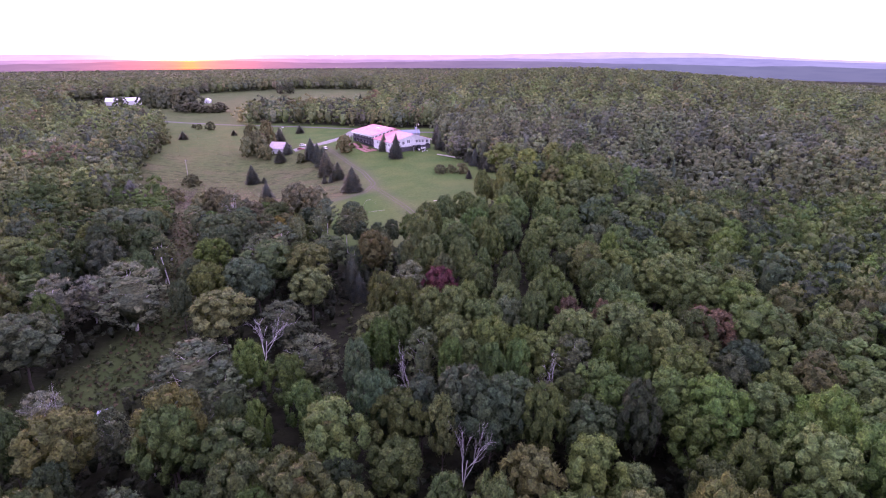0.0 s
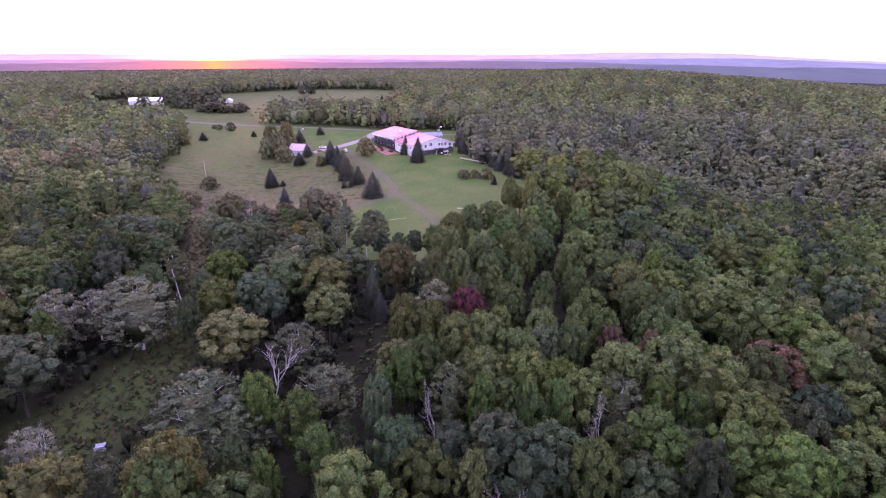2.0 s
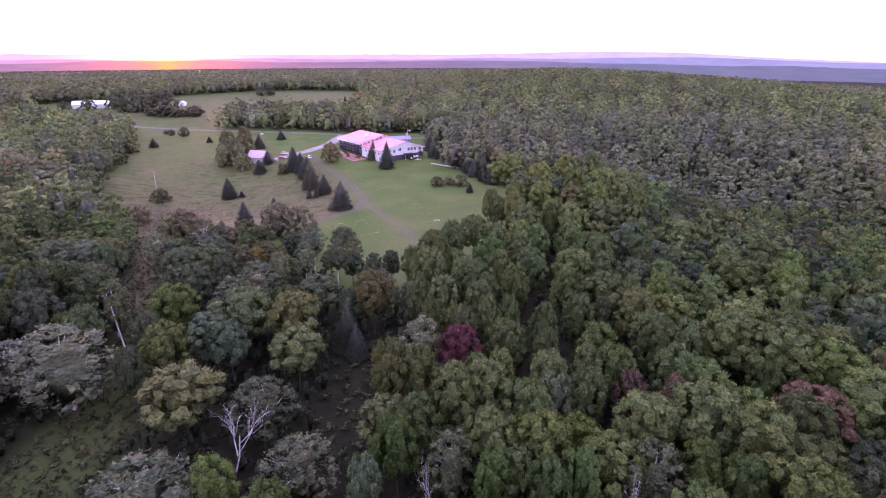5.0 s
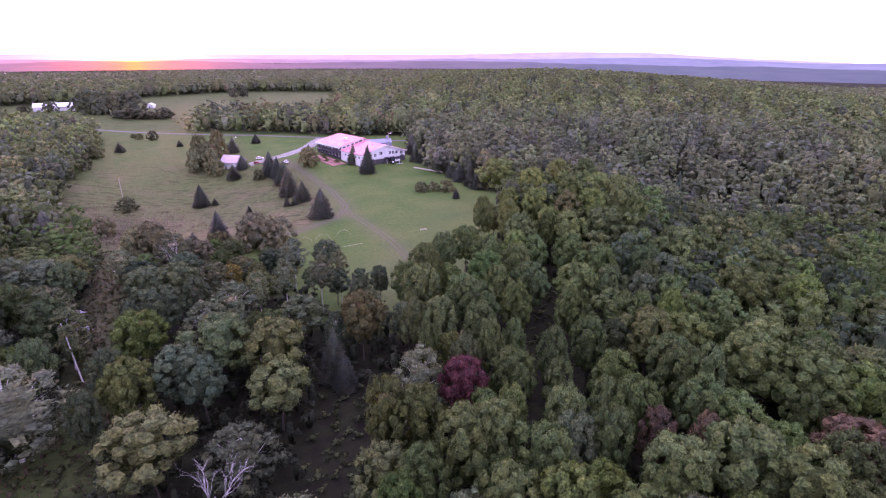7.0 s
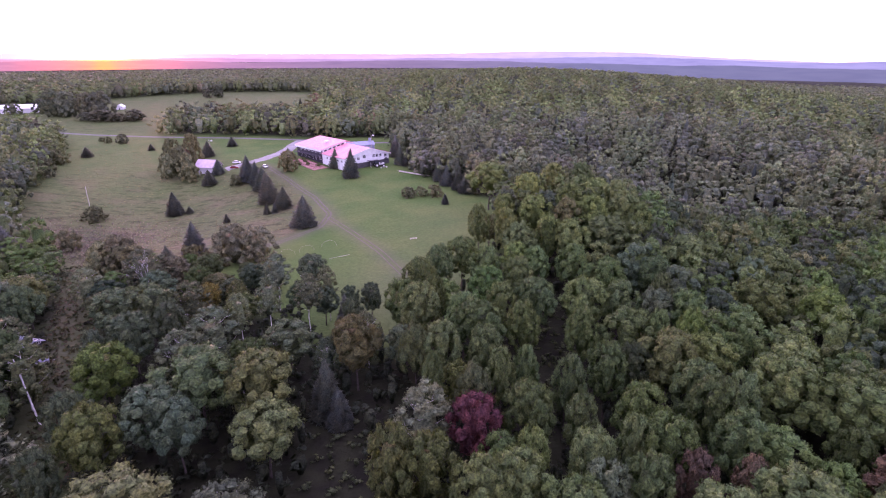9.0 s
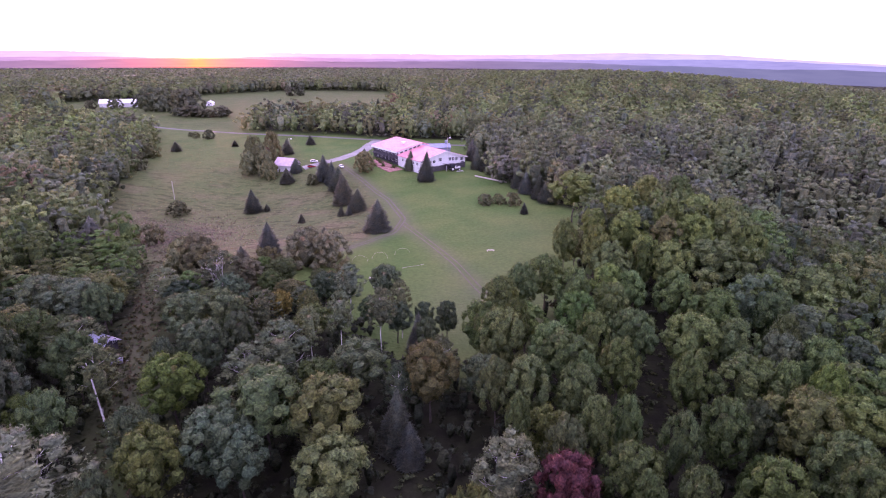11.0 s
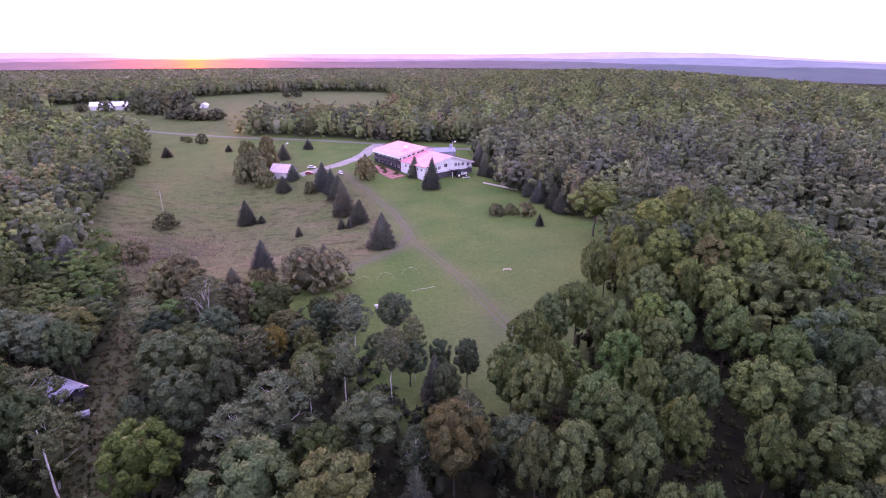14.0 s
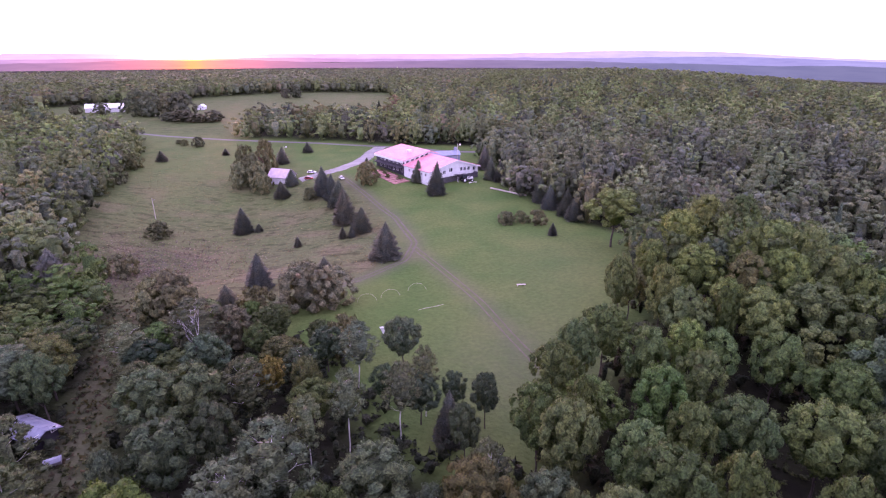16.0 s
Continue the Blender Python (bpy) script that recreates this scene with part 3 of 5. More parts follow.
def spruce_boughs(seed, width, height, boughs, size):
    """A conical spruce: drooping boughs in whorls round the stem, ragged at the edge."""
    rng = np.random.RandomState(seed)
    f = 1 - np.sqrt(rng.uniform(0.0, 1, boughs))
    f = np.clip(np.round(f * 20) / 20 + rng.normal(0, 0.018, boughs), 0.0, 0.985)
    a = rng.uniform(0, 2 * math.pi, boughs)
    rim = width / 2 * (1 - f ** 1.65) ** 0.95 * (1 + 0.14 * np.sin(a * 5 + f * 40)) + 0.08
    rr = rim * rng.uniform(0.55, 1.05, boughs)
    out = np.stack([np.cos(a), np.sin(a), np.zeros(boughs)], 1)
    pos = out * rr[:, None] + np.array([0, 0, 1]) * (0.35 + f * (height - 0.4) - 0.12 * rr)[:, None]
    ln = (size * rng.uniform(0.6, 1.2, boughs) * (0.5 + 0.7 * (1 - f)))[:, None]
    d = unit(out + np.array([0, 0, 0.12]) + rng.normal(0, 0.25, (boughs, 3)))
    w = unit(np.cross(d, np.array([0, 0, 1.0])) + rng.normal(0, 0.2, (boughs, 3)))
    soft = unit(out + np.array([0, 0, 0.55]) + rng.normal(0, 0.2, (boughs, 3)))
    v = np.stack([pos - d * ln * 0.55 + w * ln * 0.3, pos + d * ln * 0.6 + np.array([0, 0, 0.16]) * ln, pos - d * ln * 0.55 - w * ln * 0.3], 1)
    away = np.sum(np.cross(v[:, 1] - v[:, 0], v[:, 2] - v[:, 0]) * soft, axis=1) < 0
    v[away] = v[away][:, ::-1]
    leafs = (np.concatenate([v.reshape(-1, 3), np.repeat(soft, 3, axis=0)], 1), np.arange(boughs * 3).reshape(-1, 3))
    ring = []
    for q, z in ((0.74, 0.04), (0.62, 0.3), (0.4, 0.6), (0.16, 0.86), (0.02, 0.97)):
        ring.append([(math.cos(b) * width / 2 * q * (1 + 0.2 * math.sin(b * 3 + z * 9)), math.sin(b) * width / 2 * q, height * z) for b in np.arange(9) * 2 * math.pi / 9])
    cv = np.array(ring).reshape(-1, 3)
    ct = [t for i in range(4) for j in range(9) for t in ((i * 9 + j, i * 9 + (j + 1) % 9, i * 9 + 9 + (j + 1) % 9), (i * 9 + j, i * 9 + 9 + (j + 1) % 9, i * 9 + 9 + j))]
    return joined([(np.pad(cv, ((0, 0), (0, 3))), np.array(ct)), leafs])


def tree_master(name, crown_data, trunk_data, bark, label, category, group):
    root = thing(name, Matrix.Identity(4), label, category, group)
    t = mesh_part("trunk", mesh_np("trunk", *trunk_data, [bark]), root)
    if crown_data is not None:
        mesh_part("crown", mesh_np("crown", *crown_data, [LEAF]), root)
    return root


MASTERS = {}
for i in range(5):
    MASTERS["maple", i] = tree_master("broadleaf_tree", tufted(10 + i, 10.6, 6.4, 16.8, 46 + 3 * i, 46, 0.38, (0.19, 0.31), 0.5 + 0.03 * i, 0.6, 0.4), limbs(10 + i, 13.5, 0.22, 7, 5.0), BARK, "green broadleaf tree with a dense rounded crown in the woods", "tree", "broadleaf trees of the near woods")
for i in range(3):
    MASTERS["birch", i] = tree_master("birch_tree", tufted(30 + i, 7.9, 1.6, 16.6, 84, 34, 0.34, (0.14, 0.24), 0.45, 0.55, 0.4, loose=0.5, fine=True), limbs(30 + i, 15.5, 0.17, 10, 4.4, 0.35, 0.5), BIRCH, "grey-green birch with a thin crown and white trunk", "tree", "birches of the woods")
for i in range(2):
    MASTERS["poplar", i] = tree_master("poplar_tree", tufted(40 + i, 5.4, 7.6, 17.2, 58, 28, 0.34, (0.18, 0.28), 0.45, 0.6, 0.45, loose=0.5, fine=True), limbs(40 + i, 16, 0.11, 8, 2.4, 0.45, 0.2), BIRCH, "slender grey poplar with a tall pale trunk", "tree", "poplars at the meadow's edge")
for i in range(3):
    MASTERS["spruce", i] = tree_master("spruce_tree", spruce_boughs(50 + i, 7.6, 12, 2600, 1.0), tube([(0, 0, -0.3), (0, 0, 3), (0, 0, 11.3)], [0.22, 0.18, 0.04], 7), BARK, "dark conical spruce with drooping boughs on the grass", "tree", "spruces of the clearing")
for i in range(2):
    MASTERS["bush", i] = tree_master("shrub", tufted(60 + i, 8, -1.0, 6.2, 28, 26, 0.42, (0.2, 0.32), 0.4, 0.6, 0.4), limbs(60 + i, 4.5, 0.1, 6, 3.0, 0.15), BARK, "olive green bushy shrub at the edge of the grass", "shrub", "shrubs of the clearing")
for i in range(2):
    MASTERS["round", i] = tree_master("round_tree", tufted(90 + i, 10.4, -0.4, 10.4, 44, 30, 0.44, (0.19, 0.31), 0.42, 0.55, 0.4), limbs(90 + i, 7, 0.16, 6, 3.5, 0.2), BARK, "dense rounded bushy tree with foliage down to the grass", "tree", "bushy trees of the clearing")
MASTERS["bare", 0] = tree_master("bare_tree", None, twigs(70, 14, 0.16, 0.28), BIRCH, "leafless white birch that leans among green trees", "tree", "bare trees")
MASTERS["bare", 1] = tree_master("bare_tree", None, twigs(74, 14, 0.15, -0.12), BIRCH, "leafless white birch among green trees", "tree", "bare trees")
SIZE = {"maple": (10, 16.8), "birch": (7.5, 16.5), "poplar": (5.4, 17), "spruce": (7.6, 12), "bush": (8, 6.2), "bare": (9, 14), "round": (10, 10.2)}
USED = set()
PLANTED = []      # x, y, half width of every tree that stands as a thing

GREEN, DEEP, OLIVE, LIME = (0.098, 0.144, 0.06), (0.064, 0.096, 0.06), (0.112, 0.138, 0.063), (0.092, 0.15, 0.056)
GREY, RUST, MAROON, YELLOW = (0.104, 0.138, 0.088), (0.128, 0.1, 0.074), (0.12, 0.055, 0.06), (0.17, 0.165, 0.06)
BLUISH = (0.128, 0.146, 0.128)


def plant(kind, x, y, height, width, color, variant=None, label="", sink=0.0):
    """Stands one tree or shrub on the land."""
    count = len([k for k in MASTERS if k[0] == kind])
    v = (len(PLANTED) * 7 + int(abs(x * 3))) % count if variant is None else variant
    w0, h0 = SIZE[kind]
    width *= 0.92 if kind == "maple" else 0.84 if kind == "poplar" else 1.0
    rng = random.Random(int(x * 131 + y * 17))
    m = pose(x, y, gz(x, y) - sink, rng.uniform(-2, 2), rng.uniform(-2, 2), rng.uniform(0, 360) if kind != "bare" else rng.uniform(-30, 30)) @ Matrix.Diagonal((width / w0, width / w0, height / h0, 1))
    root = MASTERS[kind, v]
    if (kind, v) in USED:
        root = copy_thing(root, m)
    else:
        USED.add((kind, v))
        root.matrix_basis = m
    for o in root.children:
        k = rng.uniform(0.74, 1.3)
        o.color = (color[0] * k * rng.uniform(0.92, 1.08), color[1] * k, color[2] * k * rng.uniform(0.9, 1.1), 1)
    if label:
        tagged(root, label)
    PLANTED.append((x, y, width / 2))
    return root


# trees that stand out: x, y, height, crown width
GREEN_NEAR = [(63.8, 148.7, 17, 11.5), (80.4, 168.3, 17, 11.5), (22, 113, 17, 9), (48.5, 117.8, 17, 11.5), (54.6, 111.8, 17, 11.5), (5.7, 96.3, 17, 8.5),
              (-0.5, 100.9, 17, 7.8), (16, 98.9, 17, 8.9), (21.6, 87.6, 17, 10), (33.7, 94.2, 17, 11.5), (39.4, 89.2, 17, 8.9), (7.3, 87.6, 17, 7.9),
              (0, 88.3, 17, 7.8), (38.5, 77.9, 17, 10)]
GREEN_EAST = [(-4.2, 177.7, 16.5, 9.7), (6.9, 174.6, 16.5, 10.2), (13.6, 166.6, 16.5, 10.7), (18.9, 187.6, 16.5, 11.5), (27.3, 187.1, 16.5, 7.3), (15.5, 154.4, 16.5, 8.4),
              (7.4, 153.2, 16.5, 8.6), (-1.4, 148.5, 16.5, 8.1), (-6.8, 137, 16.5, 7.5), (0.4, 134.6, 16.5, 9.3), (29, 171.6, 16.5, 11), (26.6, 153.3, 16.5, 9.8),
              (21.1, 139.1, 16.5, 8.4), (33.4, 151, 16.5, 7.4), (30.2, 138.6, 16.5, 10.1), (47.1, 163.4, 16.5, 7.8), (34.9, 163.4, 16.5, 9.2), (43.9, 186.6, 16.5, 12),
              (43.5, 199.1, 16.5, 9.5), (13.1, 123, 16.5, 6.7), (21.5, 126.2, 16.5, 9.3), (6.9, 127.1, 16.5, 5.7), (2.8, 126.5, 16.5, 7), (-9.5, 125.5, 16.5, 5.6),
              (61, 175.2, 16.5, 11.6), (44.1, 153.2, 16.5, 7.5), (35.9, 138.3, 16.5, 6.4), (45.5, 145.5, 16.5, 7.8), (-9.3, 168.9, 16.5, 7.8), (12.3, 112.8, 16.5, 7.6),
              (5.5, 115.8, 16.5, 7.3), (2.6, 105.4, 16.5, 7.2), (10.8, 105.1, 16.5, 6.2), (34.2, 119.8, 16.5, 8.3), (22.5, 106.5, 16.5, 8), (39.2, 116.3, 16.5, 8.3),
              (32.9, 106.5, 16.5, 7.3), (18.6, 107.3, 16.5, 6.3)]
GREEN_WEST = [(-54.3, 122.2, 14.5, 10.1), (-37.6, 147.2, 12, 10.7), (-77.7, 161, 14, 10), (-71, 161.6, 14.5, 10), (-62.8, 152, 14.5, 9.1), (-68, 146.9, 15, 9.2),
              (-73.1, 143.4, 14, 6.5), (-75.1, 176.7, 12, 8), (-38.1, 185.6, 12, 7), (-107.4, 167.1, 14, 11.4), (-117.6, 169.7, 14, 10.4), (-100.3, 165.3, 14, 7.4),
              (-67.7, 123, 14, 6.6), (-84.8, 87.4, 16, 12.5), (-49.4, 119.2, 14, 10.2), (-13.6, 144.1, 12, 7.1), (-63.9, 109.8, 14, 6.8)]
LIGHT_GREEN = [(76.8, 145.8, 16, 11.5), (62.3, 108.4, 16, 10.2), (-1, 81.9, 16, 6.6), (6.5, 80.3, 16, 7.4), (11.6, 81.9, 16, 5.9), (28, 83.4, 16, 6.3),
               (31.8, 80.5, 16, 8.1), (-13.4, 88.5, 16, 6.2), (-67.6, 134.9, 15, 10), (-36.9, 81.6, 15, 6), (-28.8, 77.5, 14.5, 6.5), (-23.9, 71.1, 14, 5.5),
               (-28.9, 64.4, 15, 5.1)]
OLIVE_GREEN = [(-38.6, 128.8, 16, 11.6), (-54.1, 171.4, 11, 7), (-104.9, 173, 13, 9.5), (-120.7, 131.1, 16, 12.5), (-110.4, 148.2, 15, 10.5), (-35.8, 118.1, 13, 9.8),
               (-51, 102.7, 14.5, 12.5)]
RUSTY = [(24.1, 101.1, 15, 7.3), (31, 100, 15, 6.3), (51.4, 95.7, 15, 11.5)]
YELLOWING = [(-61.7, 172.9, 10, 5.2)]
WEST_GREEN = [(-48.9, 129, 16.5, 12.5), (-103, 149.5, 15, 7.5), (-96, 147.6, 15, 8.5), (-88, 139.5, 16, 8.3), (-80.6, 123.2, 16, 8.9), (-34.3, 66.6, 14, 6.2)]
WILLOWS = [(-89.7, 115.3, 16, 10.3), (-67.5, 69.5, 15, 9.5)]
POPLARS = [(-48.7, 154, 16, 6.4), (-44.3, 160, 16.5, 7), (-36, 163, 17, 7.6), (-46.1, 177.5, 16, 7.8), (-32.3, 170.8, 15.5, 6.1)]
BIRCHES = [(-5.7, 86.4, 16, 7.7), (21.3, 83.4, 16, 9.7), (-93.1, 108.1, 16, 10), (-77.5, 111.9, 18, 12.5), (-92.2, 146.8, 16, 8.8), (-45.8, 79.1, 16, 12.1),
           (-39.4, 76.8, 13, 6.7), (-46.8, 64.3, 13, 6.2), (-54, 66.3, 12, 4.9), (-38.7, 67.3, 13, 5.5), (-56.4, 141.7, 15, 10.2), (-52.9, 147.8, 16, 9.2),
           (-64.6, 168.3, 13, 6.8), (-84.2, 190.3, 14, 9.2), (-95.9, 183, 12, 7.1), (-37.9, 103.2, 13, 10.4), (-27.7, 88.4, 16, 12.3), (-21.4, 76, 14, 5.8),
           (-58.2, 110.3, 11, 5.5), (-11.5, 117.4, 17, 10)]
DOME = [(41.8, 234.2, 18, 13.9), (52.9, 237.3, 18, 13.7), (49.7, 215, 18, 12), (53.8, 208.2, 18, 11.8), (28.5, 220.6, 18, 10.9), (19, 209.4, 18, 11.4),
        (37.9, 204, 18, 12.3), (43.1, 197.6, 18, 12.1), (26.7, 203.1, 18, 11.9), (51.8, 196.4, 18, 11.7), (27.4, 190.1, 18, 10.9), (9.6, 200.4, 18, 9.9),
        (54.4, 190.4, 18, 11.5), (32.8, 185.4, 18, 10.8), (16.4, 193.5, 18, 10.2)]
for rows, kind, color in ((GREEN_NEAR, "maple", GREEN), (GREEN_EAST, "maple", (0.1, 0.15, 0.066)), (GREEN_WEST, "maple", (0.076, 0.11, 0.068)), (WEST_GREEN, "maple", (0.078, 0.118, 0.058)), (LIGHT_GREEN, "maple", LIME), (OLIVE_GREEN, "maple", OLIVE),
                          (POPLARS, "poplar", (0.118, 0.15, 0.098)), (BIRCHES, "birch", (0.116, 0.15, 0.094))):
    for row in rows:
        plant(kind, *row, (0.165, 0.2, 0.145) if kind == "birch" and row[0] < -75 and row[1] < 120 else color)
for row in RUSTY:
    plant("maple", *row, RUST, label="broadleaf tree turning rusty red in the green woods")
for row in YELLOWING:
    plant("maple", *row, YELLOW if row[3] < 7 else LIME, label="bright broadleaf tree turning yellowish at the woods' edge")
plant("maple", -3.5, 114.5, 16.0, 7.5, MAROON, label="dark red maple among green trees")
for k, row in enumerate(DOME):
    plant("maple", row[0], row[1], row[2] + 1.4 * math.sin(k * 2.3), row[3] * 0.86, (0.14, 0.19, 0.075) if row[0] < 45 else (0.125, 0.172, 0.076))
for row in WILLOWS:
    plant("birch", *row, (0.18, 0.2, 0.175), label="pale grey willow with thin silvery foliage beside the grassy lane")
for row in ((-33, 168.5, 10, 6.5), (-27, 171.5, 9, 6), (-21.5, 168, 11, 7), (-40, 173, 9, 6.5), (-25, 158, 12, 7)):
    plant("maple", *row, DEEP, label="low dark green tree below the poplars at the meadow's edge")
plant("birch", -21.6, 148.8, 17, 7, (0.135, 0.17, 0.11), label="tall narrow aspen with dense grey-green foliage")
plant("bare", -40.5, 94.5, 15.0, 9.0, GREY, 0)
plant("bare", -81.5, 186.0, 14.5, 8.0, GREY, 1)
plant("bare", -79.5, 113.0, 15.0, 8.0, GREY, 0)
plant("bare", -64.5, 68.0, 13.0, 8.0, GREY, 1)
plant("bare", 1.0, 60.5, 16.5, 6.5, GREY, 0)
plant("bare", -56.0, 142.0, 13.5, 6.0, GREY, 1)
plant("birch", -84.5, 139, 15, 6.5, (0.1, 0.13, 0.08), label="dull green birch over a leaning white trunk")
snag = thing("leaning_trunk", pose(-80.5, 134.5, gz(-80.5, 134.5)), "dead white birch trunk that leans among dark trees", "tree")
mesh_part("trunk", mesh_np("trunk", *tube([(0, 0, -0.4), (-1.2, 1.0, 4.0), (-2.8, 2.6, 8.5), (-5.0, 4.6, 14.0)], [0.17, 0.15, 0.12, 0.04], 8), [BIRCH]), snag)
for z, dx, dy in ((8.5, 0.9, -0.5), (10.5, -0.8, -0.7)):
    q = Vector((-2.8 - (z - 8.5) * 0.4, 2.6 + (z - 8.5) * 0.36, z))
    mesh_part("branch", mesh_np("branch", *tube([q, q + Vector((dx * 0.5, dy * 0.5, 0.9)), q + Vector((dx, dy, 1.6))], [0.07, 0.05, 0.02], 5), [BIRCH]), snag)
plant("bare", 17.5, 77.0, 16.0, 6.0, GREY, 1)
plant("bare", -7.5, 81.5, 15.0, 6.0, GREY, 1)

# spruces and shrubs of the clearing: x, y, height, width
SPRUCES = [(-51.8, 252.5, 12.8, 10.2), (-86.3, 230.9, 11.7, 8.2), (-118.6, 298, 11.4, 8.2), (-68.6, 238.4, 7, 6.1), (-65.9, 284.2, 10.9, 8), (-75, 297.2, 14, 8.1), (-82.7, 318.8, 11.5, 8),
           (-88, 328.2, 12.5, 8.1), (-93.7, 333.8, 14.3, 10), (-39.5, 329.5, 16, 9), (-49.8, 350.3, 11.9, 7.4), (-72, 278.2, 4.5, 2.6), (-68.5, 278.4, 4.9, 3), (-88.1, 274.1, 4.2, 3.1)]
SPRUCES_FAR = [(-112.3, 298.5, 3.4, 3), (-114.2, 351.4, 9, 7.2), (-114.4, 336.3, 7.8, 6.3), (-134.9, 399.5, 10.6, 8.5), (-210.4, 403.8, 6.8, 7), (-128.7, 431.7, 7.3, 6.9), (-146.1, 227.8, 13.7, 10.4), (-150.2, 222.5, 10, 12),
               (-89, 215.1, 8.1, 6.6), (-78.7, 369.4, 6.7, 5.5), (5.3, 270.7, 5.2, 3.3), (-180, 424.8, 4.7, 4.8), (-13.5, 356.9, 13, 7), (-9.1, 352.1, 12, 7), (-4.6, 345.2, 13, 7), (0.7, 334.3, 11, 6.5), (6.2, 315, 12, 7), (8.9, 304.7, 11, 7), (13.9, 295.3, 12, 7), (16.8, 289.2, 10, 6.5), (-16.3, 380.2, 14, 8), (-27.8, 164.1, 11, 5.3), (-28.6, 132.9, 13, 6.4), (-26, 130, 9, 5)]
for x, y, height, width in SPRUCES + SPRUCES_FAR:
    plant("spruce", x, y, height, width * 0.94, BLUISH)
SHRUBS = [(-149, 287, 6, 10), (-10, 286, 4.6, 6), (-4.5, 287.5, 4.2, 5), (1.5, 284.5, 5.4, 6), (-240, 430, 7, 8), (-211, 452, 6, 8), (-92, 207, 6, 7), (-143, 240, 5, 7), (-79, 211, 8, 8),
          (-203, 349, 9, 9), (-215, 381, 9, 9), (-133, 350, 5, 5), (-126, 351, 5, 5), (-137, 246, 7, 9), (-52, 192, 8, 8), (-99, 330, 5, 7), (-222, 455, 4, 5), (-230, 462, 3, 4)]
for row in ((-250, 805, 14, 14), (-262, 800, 12, 12), (-394, 626, 8, 9), (-418, 622, 7, 9), (-348, 614, 17, 15), (-332, 609, 19, 16), (-317, 613, 18, 16), (-303, 613, 16, 15), (-301, 583, 6, 14), (-285, 577, 7, 15), (-271, 575, 6, 14), (-257, 578, 7, 13), (-372, 640, 10, 12)):
    plant("round", *row, (0.098, 0.112, 0.078), label="dense olive green clump of trees in the far field")
for row in ((-105.5, 214.5, 9, 11), (-78.5, 195, 8, 8.5), (-68.1, 215.5, 10.5, 11), (-60.5, 217, 9, 9), (-144, 367, 15, 9.5), (-137, 359, 13, 8), (-131, 350, 10, 7), (-142, 353, 9, 7), (-127, 344, 7, 6), (-134.5, 373, 16, 8.5), (-74, 344, 9, 8.5), (-106, 210, 8, 7), (-101, 211, 9, 8), (-113, 227, 7, 7), (-95, 204, 8, 8)):
    plant("round", *row, (0.148, 0.158, 0.098))
for row in SHRUBS:
    plant("bush", *row, (0.125, 0.138, 0.082))
plant("maple", 21.5, 254, 18.5, 15, (0.105, 0.14, 0.058), label="lone olive green tree at the lawn's corner")
# red evening light on this crown is put into its rust hue
plant("maple", -136, 366, 12, 7, RUST, label="broadleaf tree tinted dull red beside the shed")

# ---- the woods between and beyond ----
def scatter(rng, x0, x1, y0, y1, step, keep):
    """Jittered places on a grid, kept where a test allows them."""
    gx, gy = np.meshgrid(np.arange(x0, x1, step), np.arange(y0, y1, step * 0.88))
    gx = gx + (np.arange(gx.shape[0]) % 2)[:, None] * step * 0.5
    x = (gx + rng.uniform(-0.33, 0.33, gx.shape) * step).ravel()
    y = (gy + rng.uniform(-0.33, 0.33, gy.shape) * step).ravel()
    ok = keep(x, y)
    return x[ok], y[ok]


def in_sector(x, y):
    return (np.abs(x + 12) < 0.98 * y + 48) & (y > 14)


def reach(x, y):
    return np.hypot(x + 12, y - 45)


def hue_of(rng, x, y):
    """The mixture of the woods: greener to the east, duller and greyer to the west."""
    pal = np.array([GREEN, DEEP, OLIVE, LIME, GREY, (0.125, 0.118, 0.074), (0.088, 0.132, 0.052)])
    patch = np.array([noise.noise(Vector((a * 0.012, b * 0.012, 5.0))) for a, b in zip(x, y)])
    n = len(x)
    r = rng.uniform(0, 1, n) + np.clip(-x / 400, -0.08, 0.1) + patch * 0.25
    k = np.select([r < 0.07, r < 0.38, r < 0.65, r < 0.84, r < 0.98, r < 1.1], [3, 6, 0, 1, 2, 4], 5)
    hue = pal[k] * rng.uniform(0.72, 1.36, (n, 1)) * rng.uniform(0.93, 1.07, (n, 3))
    west_side = (np.clip((-x - 12) / 22, 0, 1) * (y < 215))[:, None]
    hue = hue * (1 - west_side) + hue * np.array((0.8, 0.8, 0.82)) * west_side      # western crowns tinted darker: shade and vignetting put into their hue
    cool = np.clip(bump(x, y, 75, 345, 95, 70) * 1.2, 0, 0.55)[:, None] * rng.uniform(0.5, 1, (n, 1))      # firs and grey birches in the hollow behind the knoll
    return hue * (1 - cool) + np.array((0.07, 0.09, 0.078)) * rng.uniform(0.7, 1.3, (n, 1)) * cool, k


def youth(x, y):
    """Lower, younger growth along the clearing's southern edge."""
    return 1 - 0.45 * np.clip((y - 142) / 35, 0, 1) * np.clip((-20 - x) / 12, 0, 1) * np.clip((x + 150) / 20, 0, 1) * (y < 225)


rng = np.random.RandomState(5)
held = np.array(PLANTED + [(-98, 155, 6), (-93, 150, 5), (-104, 162, 4), (-66, 101, 8), (-61, 90, 9), (-58, 79, 8), (-27, 108, 8), (-24, 120, 9), (-21, 130, 6), (-44, 112, 5), (-66, 128, 5), (-44, 151, 7), (-37, 156, 5), (-31, 150, 4)])      # trees, and the open ground by the cabin and the dell


